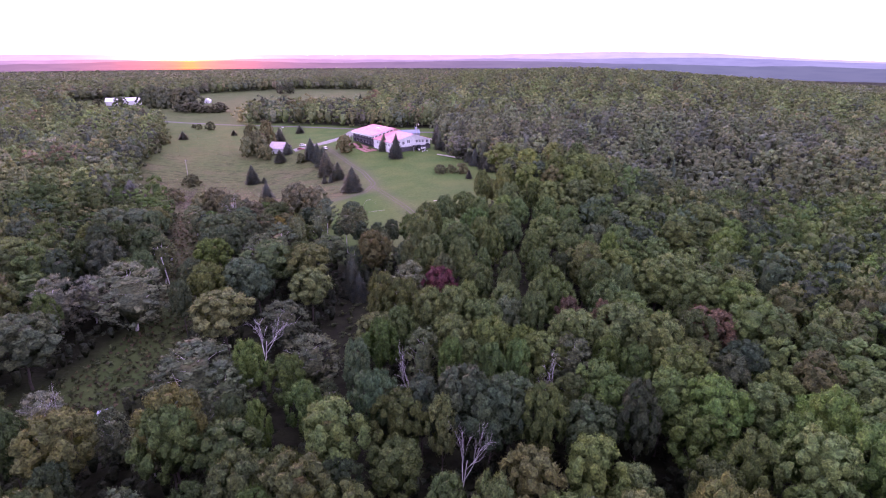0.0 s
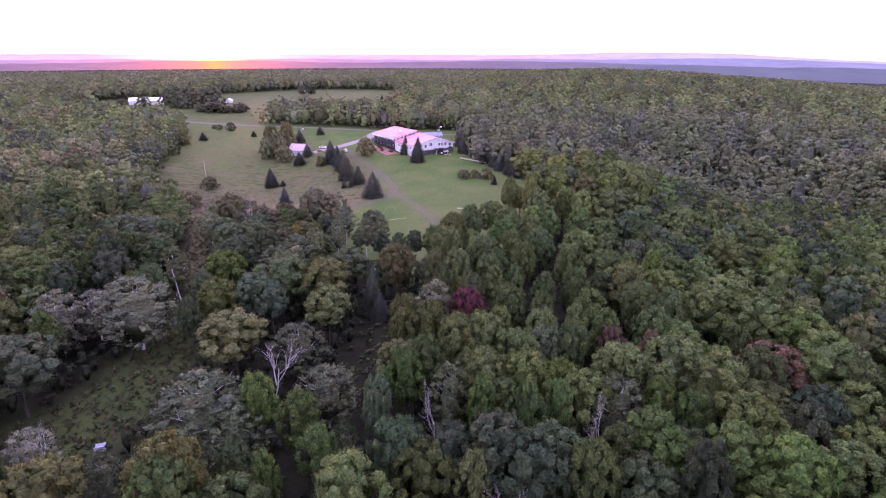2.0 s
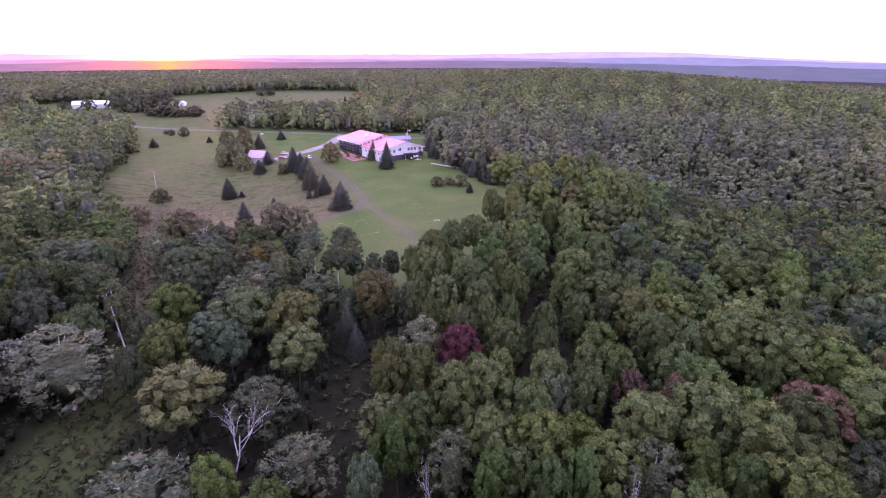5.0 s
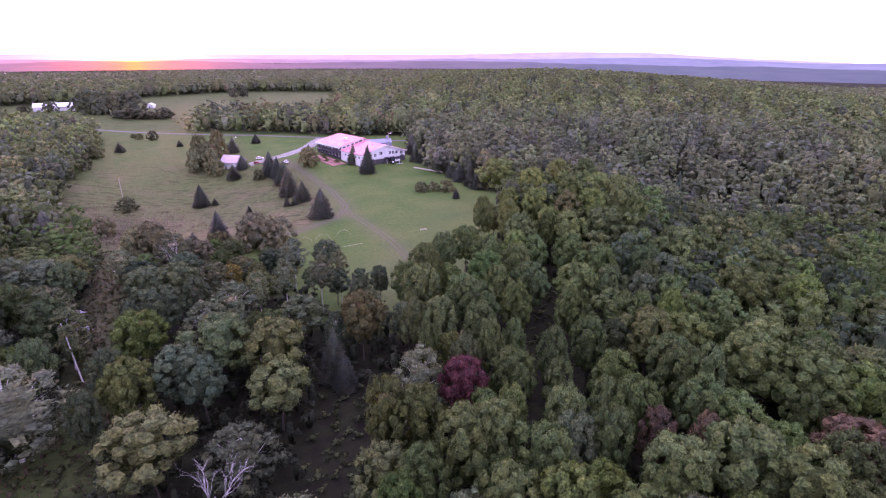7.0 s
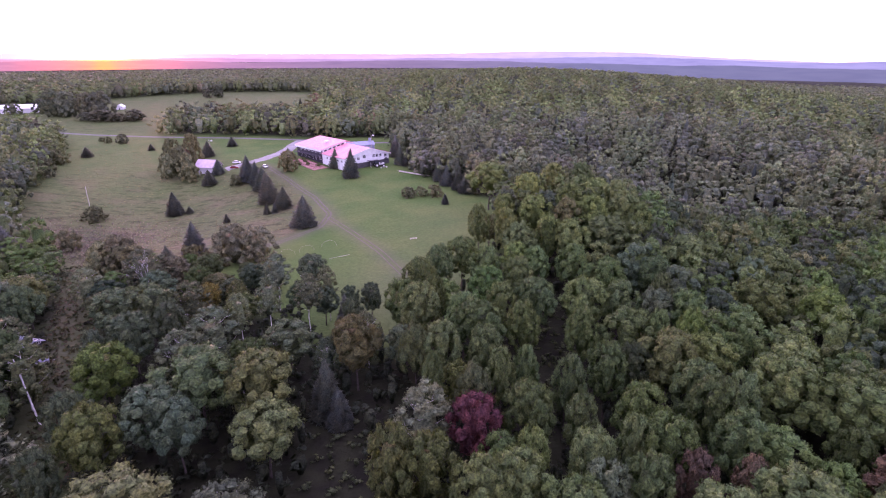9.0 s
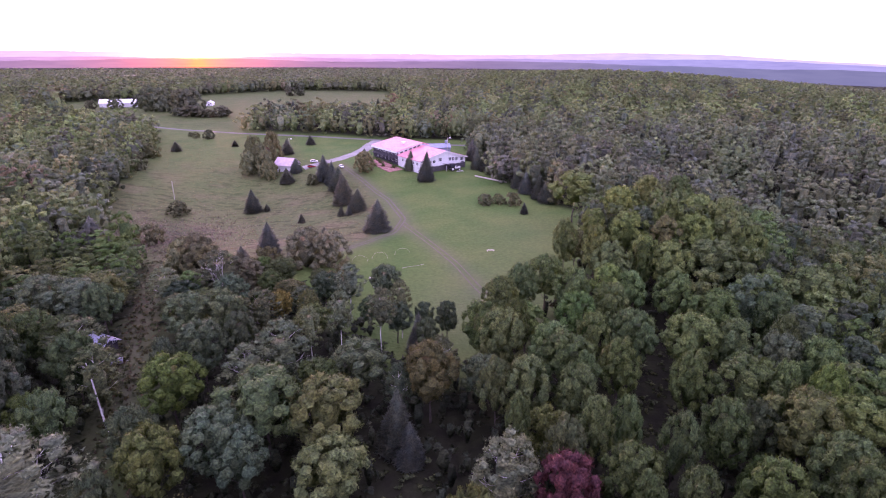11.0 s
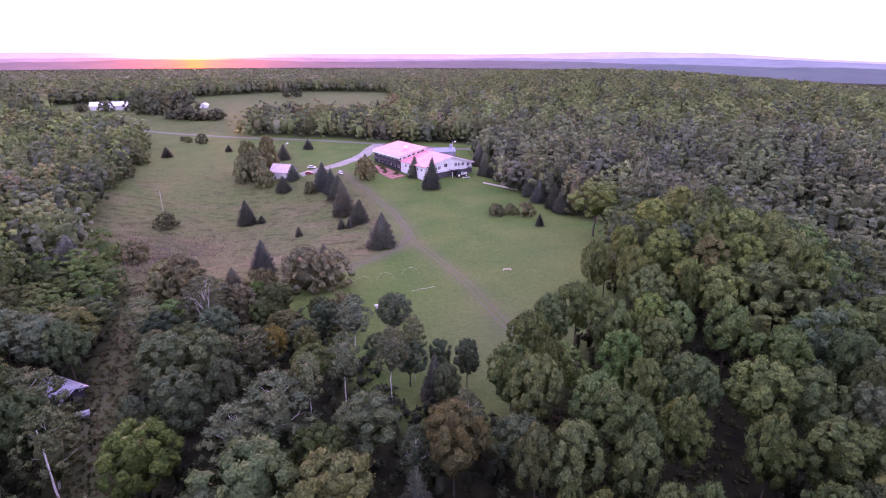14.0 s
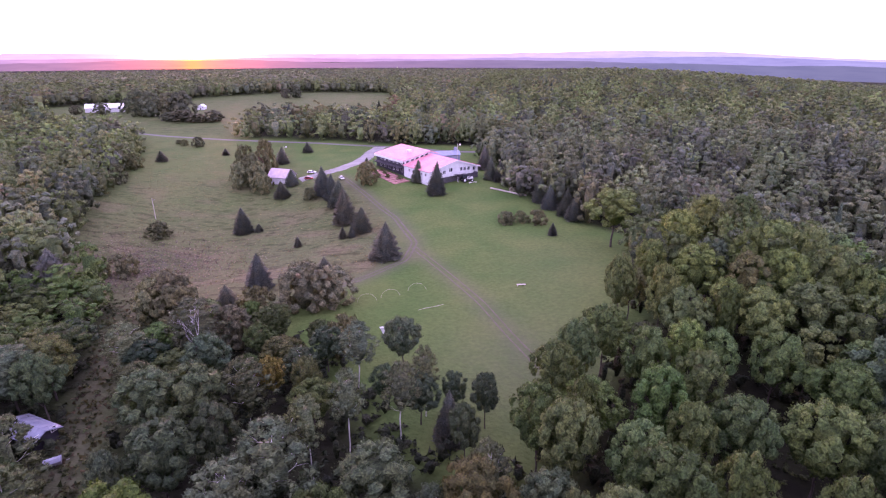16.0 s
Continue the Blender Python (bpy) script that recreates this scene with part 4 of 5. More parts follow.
def free(x, y):
    d = np.hypot(x[:, None] - held[None, :, 0], y[:, None] - held[None, :, 1])
    west_side = np.clip((-10 - x) / 8, 0, 1) * (y < 190) + 0.8 * ((x > -10) & (x < 45) & (y > 118) & (y < 186))      # the west and the old maples are more open
    return (d > held[None, :, 2] * (0.62 + 0.25 * west_side[:, None]) + 2.2 + 0.9 * west_side[:, None]).all(1)


x, y = scatter(rng, -330, 330, 14, 330, 8.1, lambda a, b: in_sector(a, b) & ~open_land(a, b) & (reach(a, b) < 230))
ok = free(x, y)
x, y = x[ok], y[ok]
hue, kind = hue_of(rng, x, y)
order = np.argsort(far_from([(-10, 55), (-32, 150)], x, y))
singles = 300 - len([1 for r in (GREEN_NEAR, GREEN_EAST, GREEN_WEST, LIGHT_GREEN, OLIVE_GREEN, RUSTY, YELLOWING, DOME) for q in r])
taken = 0
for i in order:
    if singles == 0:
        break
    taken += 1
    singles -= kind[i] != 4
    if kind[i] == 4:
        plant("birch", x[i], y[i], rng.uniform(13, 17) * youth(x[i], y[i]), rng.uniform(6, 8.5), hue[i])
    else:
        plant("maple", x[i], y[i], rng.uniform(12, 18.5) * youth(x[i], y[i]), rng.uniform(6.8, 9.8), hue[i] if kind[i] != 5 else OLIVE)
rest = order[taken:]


def woods(name, label, x, y, hue, templates, heights, widths):
    """Many trees as one mesh."""
    vs, ts, cs, mi, k = [], [], [], [], 0
    for i in range(len(x)):
        v, t, m, shade = templates[rng.randint(len(templates))]
        a, s, h = rng.uniform(0, 6.28), rng.uniform(*widths), rng.uniform(*heights) * youth(x[i], y[i])
        c, sn = math.cos(a), math.sin(a)
        w = np.stack([(v[:, 0] * c - v[:, 1] * sn) * s + x[i], (v[:, 0] * sn + v[:, 1] * c) * s + y[i], v[:, 2] * h], 1)
        w[:, 2] += gz(x[i], y[i])
        if v.shape[1] == 6:
            w = np.concatenate([w, np.stack([v[:, 3] * c - v[:, 4] * sn, v[:, 3] * sn + v[:, 4] * c, v[:, 5]], 1)], 1)
        else:
            w = np.concatenate([w, np.zeros((len(w), 3))], 1)
        vs.append(w)
        ts.append(t + k)
        mi.append(m)
        cs.append(np.broadcast_to(np.array([*(hue[i] * shade), 1.0]), (len(v), 4)))
        k += len(v)
    me = mesh_np(name, np.concatenate(vs), np.concatenate(ts), [LEAF_STUFF, BARK], np.concatenate(cs), np.concatenate(mi))
    return tagged(new(name, me), label, "woods", kind="stuff")


def template(crown_data, trunk_data=None, shade=(1, 1, 1)):
    v, t = crown_data
    m = np.zeros(len(t), int)
    if trunk_data is not None:
        n = len(t)
        v, t = joined([crown_data, (np.pad(trunk_data[0], ((0, 0), (0, 3))), trunk_data[1])])
        m = np.zeros(len(t), int)
        m[n:] = 1
    return v / np.array([9.0, 9.0, 16.0, 1, 1, 1][:v.shape[1]]), t, m, np.array(shade)


stem = tube([(0, 0, -0.5), (0, 0, 6), (0, 0, 13)], [0.22, 0.17, 0.05], 5)
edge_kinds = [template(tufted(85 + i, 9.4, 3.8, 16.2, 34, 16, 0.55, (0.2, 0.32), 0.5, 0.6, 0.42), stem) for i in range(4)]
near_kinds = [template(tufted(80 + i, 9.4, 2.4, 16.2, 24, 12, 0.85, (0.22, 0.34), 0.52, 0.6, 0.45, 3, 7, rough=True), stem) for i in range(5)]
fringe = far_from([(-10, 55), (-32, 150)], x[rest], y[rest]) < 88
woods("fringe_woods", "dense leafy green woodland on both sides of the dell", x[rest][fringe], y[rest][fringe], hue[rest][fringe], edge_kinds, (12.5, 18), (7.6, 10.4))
rest = rest[~fringe]
woods("middle_woods", "dense mixed woodland of green, olive and grey crowns", x[rest], y[rest], hue[rest], near_kinds, (12.5, 18), (7.6, 10.4))

# low growth between the trunks
ux, uy = scatter(rng, -150, 170, 20, 215, 4.8, lambda a, b: in_sector(a, b) & ~open_land(a, b))
low_kinds = [template(tufted(140 + i, 9, 0.3, 16, 3, 7, 2.4, (0.3, 0.45), 0.4, 0.5, 0.4, 2, 5, rough=True)) for i in range(4)]
fx_, fy_ = scatter(rng, -145, 60, 55, 230, 3.4, lambda a, b: inside(DELL, a, b) | (far_from(GLADE, a, b) < 6) | (far_from(GAP, a, b) < 5))
woods("ferns", "low ferns and brambles in the shady openings", fx_, fy_, np.tile((0.078, 0.1, 0.052), (len(fx_), 1)) * rng.uniform(0.7, 1.2, (len(fx_), 1)), low_kinds, (0.5, 1.5), (1.4, 3.0))
# added to fill the gaps, with their shade put into a very dark hue
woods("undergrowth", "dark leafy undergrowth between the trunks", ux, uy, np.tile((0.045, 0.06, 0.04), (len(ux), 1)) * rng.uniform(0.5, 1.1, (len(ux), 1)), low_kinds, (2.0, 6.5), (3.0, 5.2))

for name, r0, r1, step, lobes, leaves, size, label in (("distant_woods", 230, 430, 9.3, 17, 7, 0.9, "dense mixed woodland beyond the meadow, green and brownish crowns"),
                                                       ("hill_woods", 430, 740, 11.8, 10, 7, 1.3, "dense woodland that covers the far slopes")):
    x, y = scatter(rng, -860, 860, 60, 860, step, lambda a, b: in_sector(a, b) & ~open_land(a, b) & (reach(a, b) >= r0) & (reach(a, b) < r1))
    ok = free(x, y)
    x, y = x[ok], y[ok]
    hue, kind = hue_of(rng, x, y)
    # crowns paled and pushed towards purple: distance haze put into their hue
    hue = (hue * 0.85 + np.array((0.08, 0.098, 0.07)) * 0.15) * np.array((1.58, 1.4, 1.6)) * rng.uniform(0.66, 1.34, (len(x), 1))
    kinds = [template(tufted(100 + i, 9.4, 0.8, 16.4, lobes, leaves, size, (0.26, 0.4), 0.54, 0.62, 0.36, 3, 6, 0.04, rough=True)) for i in range(6)]
    kinds = kinds * 3 + [template(spruce_boughs(180, 6.0, 17.0, 160, 2.0), None, (0.62, 0.68, 0.85))]
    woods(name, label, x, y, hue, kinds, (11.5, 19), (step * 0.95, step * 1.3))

x, y = scatter(rng, -1050, 1050, 300, 1060, 13, lambda a, b: in_sector(a, b) & ~open_land(a, b) & (reach(a, b) >= 740) & (reach(a, b) < 1000))
hue, kind = hue_of(rng, x, y)
# the same haze tint in the ridge's leaf colour
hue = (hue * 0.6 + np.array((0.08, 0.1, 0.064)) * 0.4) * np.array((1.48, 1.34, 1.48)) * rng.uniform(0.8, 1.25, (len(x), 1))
ridge_kinds = [template(tufted(160 + i, 9.4, 0.5, 16, 7, 4, 2.0, (0.3, 0.44), 0.55, 0.55, 0.5, 2, 6, 0.06, rough=True)) for i in range(5)]
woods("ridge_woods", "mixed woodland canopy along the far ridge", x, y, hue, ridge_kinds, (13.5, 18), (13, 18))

x, y = scatter(rng, -1750, 1750, 300, 1750, 18, lambda a, b: in_sector(a, b) & ~open_land(a, b) & (reach(a, b) >= 1000) & (reach(a, b) < 1700))
hue, kind = hue_of(rng, x, y)
# haze again mixed into the hue, bluer this far out
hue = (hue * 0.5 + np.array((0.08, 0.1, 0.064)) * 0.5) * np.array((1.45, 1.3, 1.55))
far_kinds = [template(tufted(120 + i, 9.4, 0.5, 16, 2, 2, 3.0, (0.3, 0.44), 0.55, 0.5, 0.9, 2, 6, 0.5, rough=True)) for i in range(4)]
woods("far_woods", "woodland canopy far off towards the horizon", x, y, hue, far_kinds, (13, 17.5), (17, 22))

# ---- the lodge ----
U, V = Vector((0.764, 0.645, 0)).normalized(), Vector((-0.645, 0.764, 0)).normalized()
LODGE = Matrix.Translation((-43.6, 342.8, 0)) @ Matrix(((U.x, V.x, 0, 0), (U.y, V.y, 0, 0), (0, 0, 1, 0), (0, 0, 0, 1)))
lodge = thing("lodge", LODGE, "large white and dark lodge with a red metal gable roof", "house")
W, D2, D1, RIDGE = 31.0, 22.0, 27.0, 16.8      # width, front part, raised rear part, ridge from the west wall
BASE, EAVE, PEAK, LOW = 2.4, 9.2, 13.0, 8.8


def gable_wall(x0, x1, y, thick, z0, prof):
    return prism(bmesh.new(), [(x0, y, z0), (x1, y, z0)] + prof, (0, thick, 0))


def window(parent, x, y, z, w, h, axis):
    """A framed window in a wall along x (axis 0) or along y (axis 1), its face at the given place."""
    fr = bmesh.new()
    t = 0.12
    spans = [(-w / 2, -h / 2, w / 2, -h / 2 + t), (-w / 2, h / 2 - t, w / 2, h / 2), (-w / 2, -h / 2, -w / 2 + t, h / 2), (w / 2 - t, -h / 2, w / 2, h / 2), (-t / 3, -h / 2, t / 3, h / 2)]
    for a0, b0, a1, b1 in spans:
        if axis == 0:
            box(fr, x + a0, y - 0.06, z + b0, x + a1, y + 0.02, z + b1)
        else:
            box(fr, x - 0.06, y + a0, z + b0, x + 0.02, y + a1, z + b1)
    f = part("window", fr, WHITE, parent)
    if axis == 0:
        part("pane", boxed(x - w / 2 + t, y - 0.02, z - h / 2 + t, x + w / 2 - t, y + 0.03, z + h / 2 - t), GLASS, f, "dark window pane")
    else:
        part("pane", boxed(x - 0.02, y - w / 2 + t, z - h / 2 + t, x + 0.03, y + w / 2 - t, z + h / 2 - t), GLASS, f, "dark window pane")
    return f


FRONT_PROFILE = [(W, 0, LOW), (RIDGE, 0, PEAK), (0, 0, EAVE)]
part("front_gable_wall", gable_wall(0.4, W - 0.1, 0.0, 0.35, 5.4, [(W - 0.1, 0, LOW), (RIDGE, 0, PEAK), (0.4, 0, EAVE)]), WHITE, lodge, "white boarded gable wall")
part("front_basement_wall", boxed(0.4, -0.15, 0.0, W, 0.3, 5.4), STONE, lodge, "dark basement wall")
part("west_wall", boxed(0, 0, 0.0, 0.35, D2, EAVE), WHITE, lodge)
part("east_wall", boxed(W - 0.35, 0.36, 0.0, W, D2 + D1, LOW), WHITE, lodge)
part("rear_west_wall", boxed(-0.1, D2, 0.0, 0.3, D2 + D1, 10.4), DARK, lodge, "dark timber two-storey wall")
part("rear_wall", gable_wall(0.4, W - 0.1, D2 + D1 - 0.35, 0.35, 0.0, [(W - 0.1, D2 + D1 - 0.35, LOW + 1), (RIDGE, D2 + D1 - 0.35, PEAK + 1.6), (0.4, D2 + D1 - 0.35, EAVE + 2.2)]), WHITE, lodge)
part("clerestory_wall", prism(bmesh.new(), [(0.3, D2, EAVE - 0.6), (RIDGE, D2, PEAK - 0.3), (RIDGE, D2, PEAK + 1.4), (0.3, D2, EAVE + 2.1)], (0, 0.3, 0)), WHITE, lodge, "white clerestory wall with slit windows")
for k, (f) in enumerate((0.14, 0.32, 0.5, 0.68, 0.85)):
    zz = EAVE + 0.75 + (PEAK - 0.2 - EAVE) * f
    part("clerestory_pane", prism(bmesh.new(), [(RIDGE * f - 0.9, D2 - 0.05, zz - 0.55), (RIDGE * f + 0.9, D2 - 0.05, zz - 0.15), (RIDGE * f + 0.9, D2 - 0.05, zz + 0.6), (RIDGE * f - 0.9, D2 - 0.05, zz + 0.2)], (0, 0.08, 0)), GLASS, lodge, "dark slit window")


def roof_plane(x0, z0, x1, z1, y0, y1, t=0.22):
    return prism(bmesh.new(), [(x0, y0, z0), (x1, y0, z1), (x1, y0, z1 + t), (x0, y0, z0 + t)], (0, y1 - y0, 0))


def roof_side(name, x0, z0, x1, z1, y0, y1):
    r = part(name, roof_plane(x0, z0, x1, z1, y0, y1), ROOF, lodge, "pinkish red sheet metal roof")
    n = int((y1 - y0) / 0.9)
    slope = Vector((x1 - x0, 0, z1 - z0))
    for i in range(n + 1):
        yy = y0 + 0.05 + (y1 - y0 - 0.1) * i / n
        bm = bmesh.new()
        prism(bm, [(x0, yy - 0.03, z0 + 0.215), (x1, yy - 0.03, z1 + 0.215), (x1, yy - 0.03, z1 + 0.28), (x0, yy - 0.03, z0 + 0.28)], (0, 0.06, 0))
        part("seam", bm, ROOF, r)
    return r


k = (PEAK - EAVE) / RIDGE
roof_side("west_roof", -0.8, EAVE - 0.8 * k, RIDGE, PEAK, -0.9, D2 - 0.02)
ke = (PEAK - LOW) / (W - RIDGE)
roof_side("east_roof", RIDGE, PEAK, W + 0.9, LOW - 0.9 * ke, -0.9, D2 + D1)
roof_side("raised_west_roof", -1.0, EAVE + 2.2 - 1.0 * 0.2, RIDGE, PEAK + 1.5, D2 - 0.7, D2 + D1 + 0.8)
roof_side("raised_east_roof", RIDGE, PEAK + 1.5, RIDGE + 5, PEAK - 0.4, D2 - 0.7, D2 + D1 + 0.8)
part("ridge_cap", prism(bmesh.new(), [(RIDGE - 0.3, -0.95, PEAK + 0.18), (RIDGE, -0.95, PEAK + 0.36), (RIDGE + 0.3, -0.95, PEAK + 0.16)], (0, D2 + 0.5, 0)), ROOF, lodge)
part("fascia", boxed(-1.1, D2 - 0.7, EAVE + 0.9, -0.95, D2 + D1 + 0.8, EAVE + 2.1), WHITE, lodge, "broad white fascia board")
part("front_fascia", prism(bmesh.new(), [(-0.8, -0.98, EAVE - 0.55), (RIDGE, -0.98, PEAK - 0.3), (RIDGE, -0.98, PEAK + 0.2), (-0.8, -0.98, EAVE - 0.02)], (0, 0.07, 0)), WHITE, lodge)
part("east_fascia", prism(bmesh.new(), [(RIDGE, -0.98, PEAK - 0.3), (W + 0.9, -0.98, LOW - 0.7), (W + 0.9, -0.98, LOW - 0.2), (RIDGE, -0.98, PEAK + 0.2)], (0, 0.07, 0)), WHITE, lodge)
for i in range(14):
    xx = 8.0 + i * 1.6
    zt = EAVE + (PEAK - EAVE) * min(1, xx / RIDGE) if xx < RIDGE else PEAK - (PEAK - LOW) * (xx - RIDGE) / (W - RIDGE)
    part("batten", boxed(xx, -0.06, 5.45, xx + 0.12, 0.0, zt - 0.2), WHITE, lodge)
for xx, zz, w, h in ((13.2, 9.0, 2.2, 2.0), (19.8, 8.7, 1.8, 1.9), (22.2, 8.6, 1.8, 1.9), (24.6, 8.5, 1.8, 1.9), (28.4, 8.0, 2.0, 1.9), (9.2, 8.3, 1.8, 1.7)):
    window(lodge, xx, 0.0, zz - 0.4, w, h, 0)
for yy in (3.0, 6.5, 10.0, 13.5, 17.0):
    window(lodge, 0.0, yy, 7.2, 1.5, 1.3, 1)
for yy in (24.0, 28.0, 32.0, 36.0, 40.0, 44.0):
    window(lodge, -0.1, yy, 9.4, 1.9, 1.0, 1)
    window(lodge, -0.1, yy, 6.0, 1.9, 1.7, 1)
# balcony along the dark wall
balcony = part("balcony", boxed(-2.6, D2 + 1, 7.4, -0.1, D2 + D1 - 1, 7.6), DARK, lodge, "dark timber balcony")
for i in range(9):
    yy = D2 + 1.1 + i * (D1 - 2.2) / 8
    part("post", boxed(-2.6, yy - 0.1, 3.0, -2.4, yy + 0.1, 8.6), DARK, balcony)
part("rail", boxed(-2.58, D2 + 1, 8.5, -2.42, D2 + D1 - 1, 8.62), DARK, balcony)
# lean-to porch below the front gable
porch = part("porch", roof_plane(15.0, 6.1, 20.0, 5.3, -3.2, -0.2), DARK, lodge, "dark lean-to porch roof")
for xx in (15.3, 19.7):
    part("post", boxed(xx, -3.1, 1.4, xx + 0.18, -2.9, 5.4), WHITE, porch)
part("roof_hatch", boxed(8.5, D2 + 8, 13.4, 10.5, D2 + 10, 14.7), WHITE, lodge, "white roof vent box")

# terrace west of the lodge
terrace = thing("terrace", LODGE, "terrace of reddish paving beside the lodge", "terrace", kind="structure")
for i in range(3):
    for j in range(8):
        x0, y0 = -4.5 - i * 3.1, 14.0 + j * 3.3
        p = LODGE @ Vector((x0, y0, 0))
        g = gz(p.x, p.y)
        part("paving_slab", boxed(x0 - 1.45, y0 - 1.55, g - 0.6, x0 + 1.45, y0 + 1.55, g + 0.28 - 0.05 * i, 0.04), PATIO, terrace)


# ---- the shed by the field ----
def shed(name, m, w, d, h, peak, wall, roof, label, group=""):
    s = thing(name, m, label, "shed", group)
    part("wall", prism(bmesh.new(), [(-w / 2, -d / 2, -1.2), (w / 2, -d / 2, -1.2), (w / 2, -d / 2, h), (0, -d / 2, peak), (-w / 2, -d / 2, h)], (0, d, 0)), wall, s)
    for sx in (-1, 1):
        k = (peak - h) / (w / 2)
        r = part("roof", prism(bmesh.new(), [(0, -d / 2 - 0.6, peak + 0.06), (sx * (w / 2 + 0.7), -d / 2 - 0.6, h - 0.7 * k + 0.06), (sx * (w / 2 + 0.7), -d / 2 - 0.6, h - 0.7 * k + 0.22), (0, -d / 2 - 0.6, peak + 0.22)], (0, d + 1.2, 0)), roof, s, "pale metal roof")
        for i in range(int(d / 1.2) + 1):
            yy = -d / 2 - 0.5 + i * (d + 1.0) / (int(d / 1.2))
            part("seam", prism(bmesh.new(), [(0, yy, peak + 0.215), (sx * (w / 2 + 0.7), yy, h - 0.7 * k + 0.215), (sx * (w / 2 + 0.7), yy, h - 0.7 * k + 0.27), (0, yy, peak + 0.27)], (0, 0.06, 0)), roof, r)
    dr = part("door", boxed(-0.6, -d / 2 - 0.06, 0.0, 0.6, -d / 2 + 0.02, 2.1), DARK, s)
    part("handle", boxed(0.4, -d / 2 - 0.12, 0.95, 0.48, -d / 2 - 0.05, 1.1), STEEL, dr)
    for xx in (-w / 4 - 0.4, w / 4 + 0.4):
        window(s, xx, -d / 2, 2.6, 1.0, 1.1, 0)
    return s


def on_land(x, y, turn=0.0, lift=0.0):
    return pose(x, y, gz(x, y) + lift, 0, 0, turn)


shed("garden_shed", on_land(-122, 360, 76), 9.5, 10.5, 3.2, 6.4, WHITE, ROOF_GREY, "small white building with a pale metal gable roof among spruces")
shed("farm_barn", on_land(-402, 646, -69), 12, 36, 4.5, 8.0, WHITE, WHITE, "long white barn far beyond the road")
shed("farm_shed", on_land(-311, 668, 10), 7, 10, 3.0, 5.0, WHITE, WHITE, "small white shed in the far field")
shed("woods_cabin", on_land(-100.5, 161.5, 70), 4.0, 8, 2.4, 3.2, DARK, BLUE_GREY, "dark cabin with a bluish sheet roof half hidden by trees")
shed("field_hut", on_land(-142, 213, 40), 3.0, 4.0, 2.2, 3.0, PALE_WOOD, BLUE_GREY, "small hut with a bluish roof at the field's edge")


# ---- vehicles ----
def car(name, m, paint, label):
    c = thing(name, m, label, "car", "cars on the drive")
    bm = prism(bmesh.new(), [(-2.2, -0.85, 0.35), (2.2, -0.85, 0.35), (2.25, -0.85, 0.75), (1.3, -0.85, 0.92), (-2.1, -0.85, 0.95), (-2.25, -0.85, 0.7)], (0, 1.7, 0))
    bmesh.ops.bevel(bm, geom=bm.edges[:], offset=0.07, segments=2, affect="EDGES")
    body = part("body", bm, paint, c)
    bm = prism(bmesh.new(), [(-1.9, -0.72, 0.93), (1.2, -0.72, 0.93), (0.45, -0.66, 1.42), (-1.4, -0.66, 1.45)], (0, 1.44, 0))
    part("cabin_glass", bm, GLASS, c, "dark car windows")
    part("roof", boxed(-1.35, -0.64, 1.43, 0.42, 0.64, 1.5, 0.03), paint, c)
    for x in (-1.4, 1.4):
        for y in (-0.8, 0.8):
            w = part("wheel", cylinder(bmesh.new(), (x, y - 0.1, 0.33), (x, y + 0.1, 0.33), 0.33, n=14), RUBBER, c)
            part("rim", cylinder(bmesh.new(), (x, y - 0.11, 0.33), (x, y + 0.11, 0.33), 0.19, n=10), STEEL, w)
    for y in (-0.6, 0.6):
        part("headlight", boxed(2.18, y - 0.18, 0.62, 2.27, y + 0.18, 0.76, 0.02), WHITE, c)
    return c


car("parked_car", on_land(-88.7, 352, -62, 0.1), CAR_WHITE, "white car parked on the grass by the driveway")
car("parked_car", on_land(-107, 357, 12, 0.1), CAR_RED, "dark red car parked by the driveway")
car("parked_car", on_land(-108.5, 368, 5, 0.1), CAR_WHITE, "white car parked beside the shed")

tractor = thing("tractor", on_land(-25.8, 352, 25) @ Matrix.Scale(1.45, 4), "dark tractor with a front loader on the lawn", "tractor")
part("engine_hood", boxed(0.2, -0.5, 0.9, 2.4, 0.5, 1.7, 0.1), CAR_WHITE, tractor)
part("chassis", boxed(-1.4, -0.45, 0.5, 2.5, 0.45, 0.95, 0.05), DARK, tractor)
part("cab", boxed(-1.5, -0.7, 1.0, 0.1, 0.7, 2.6, 0.1), GLASS, tractor)
part("cab_roof", boxed(-1.6, -0.8, 2.6, 0.2, 0.8, 2.75, 0.05), DARK, tractor)
for x, r in ((-1.0, 0.85), (1.8, 0.55)):
    for y in (-0.95, 0.95):
        w = part("wheel", cylinder(bmesh.new(), (x, y - 0.22, r), (x, y + 0.22, r), r, n=18), RUBBER, tractor)
        part("rim", cylinder(bmesh.new(), (x, y - 0.24, r), (x, y + 0.24, r), r * 0.5, n=12), CAR_WHITE, w)
for y in (-0.7, 0.7):
    part("loader_arm", prism(bmesh.new(), [(0.4, y, 1.6), (3.2, y, 2.9), (3.3, y, 2.7), (0.5, y, 1.35)], (0, 0.1, 0)), DARK, tractor)
part("bucket", prism(bmesh.new(), [(3.1, -1.0, 2.5), (3.9, -1.0, 2.9), (3.8, -1.0, 3.4), (3.2, -1.0, 3.1)], (0, 2.0, 0)), DARK, tractor)

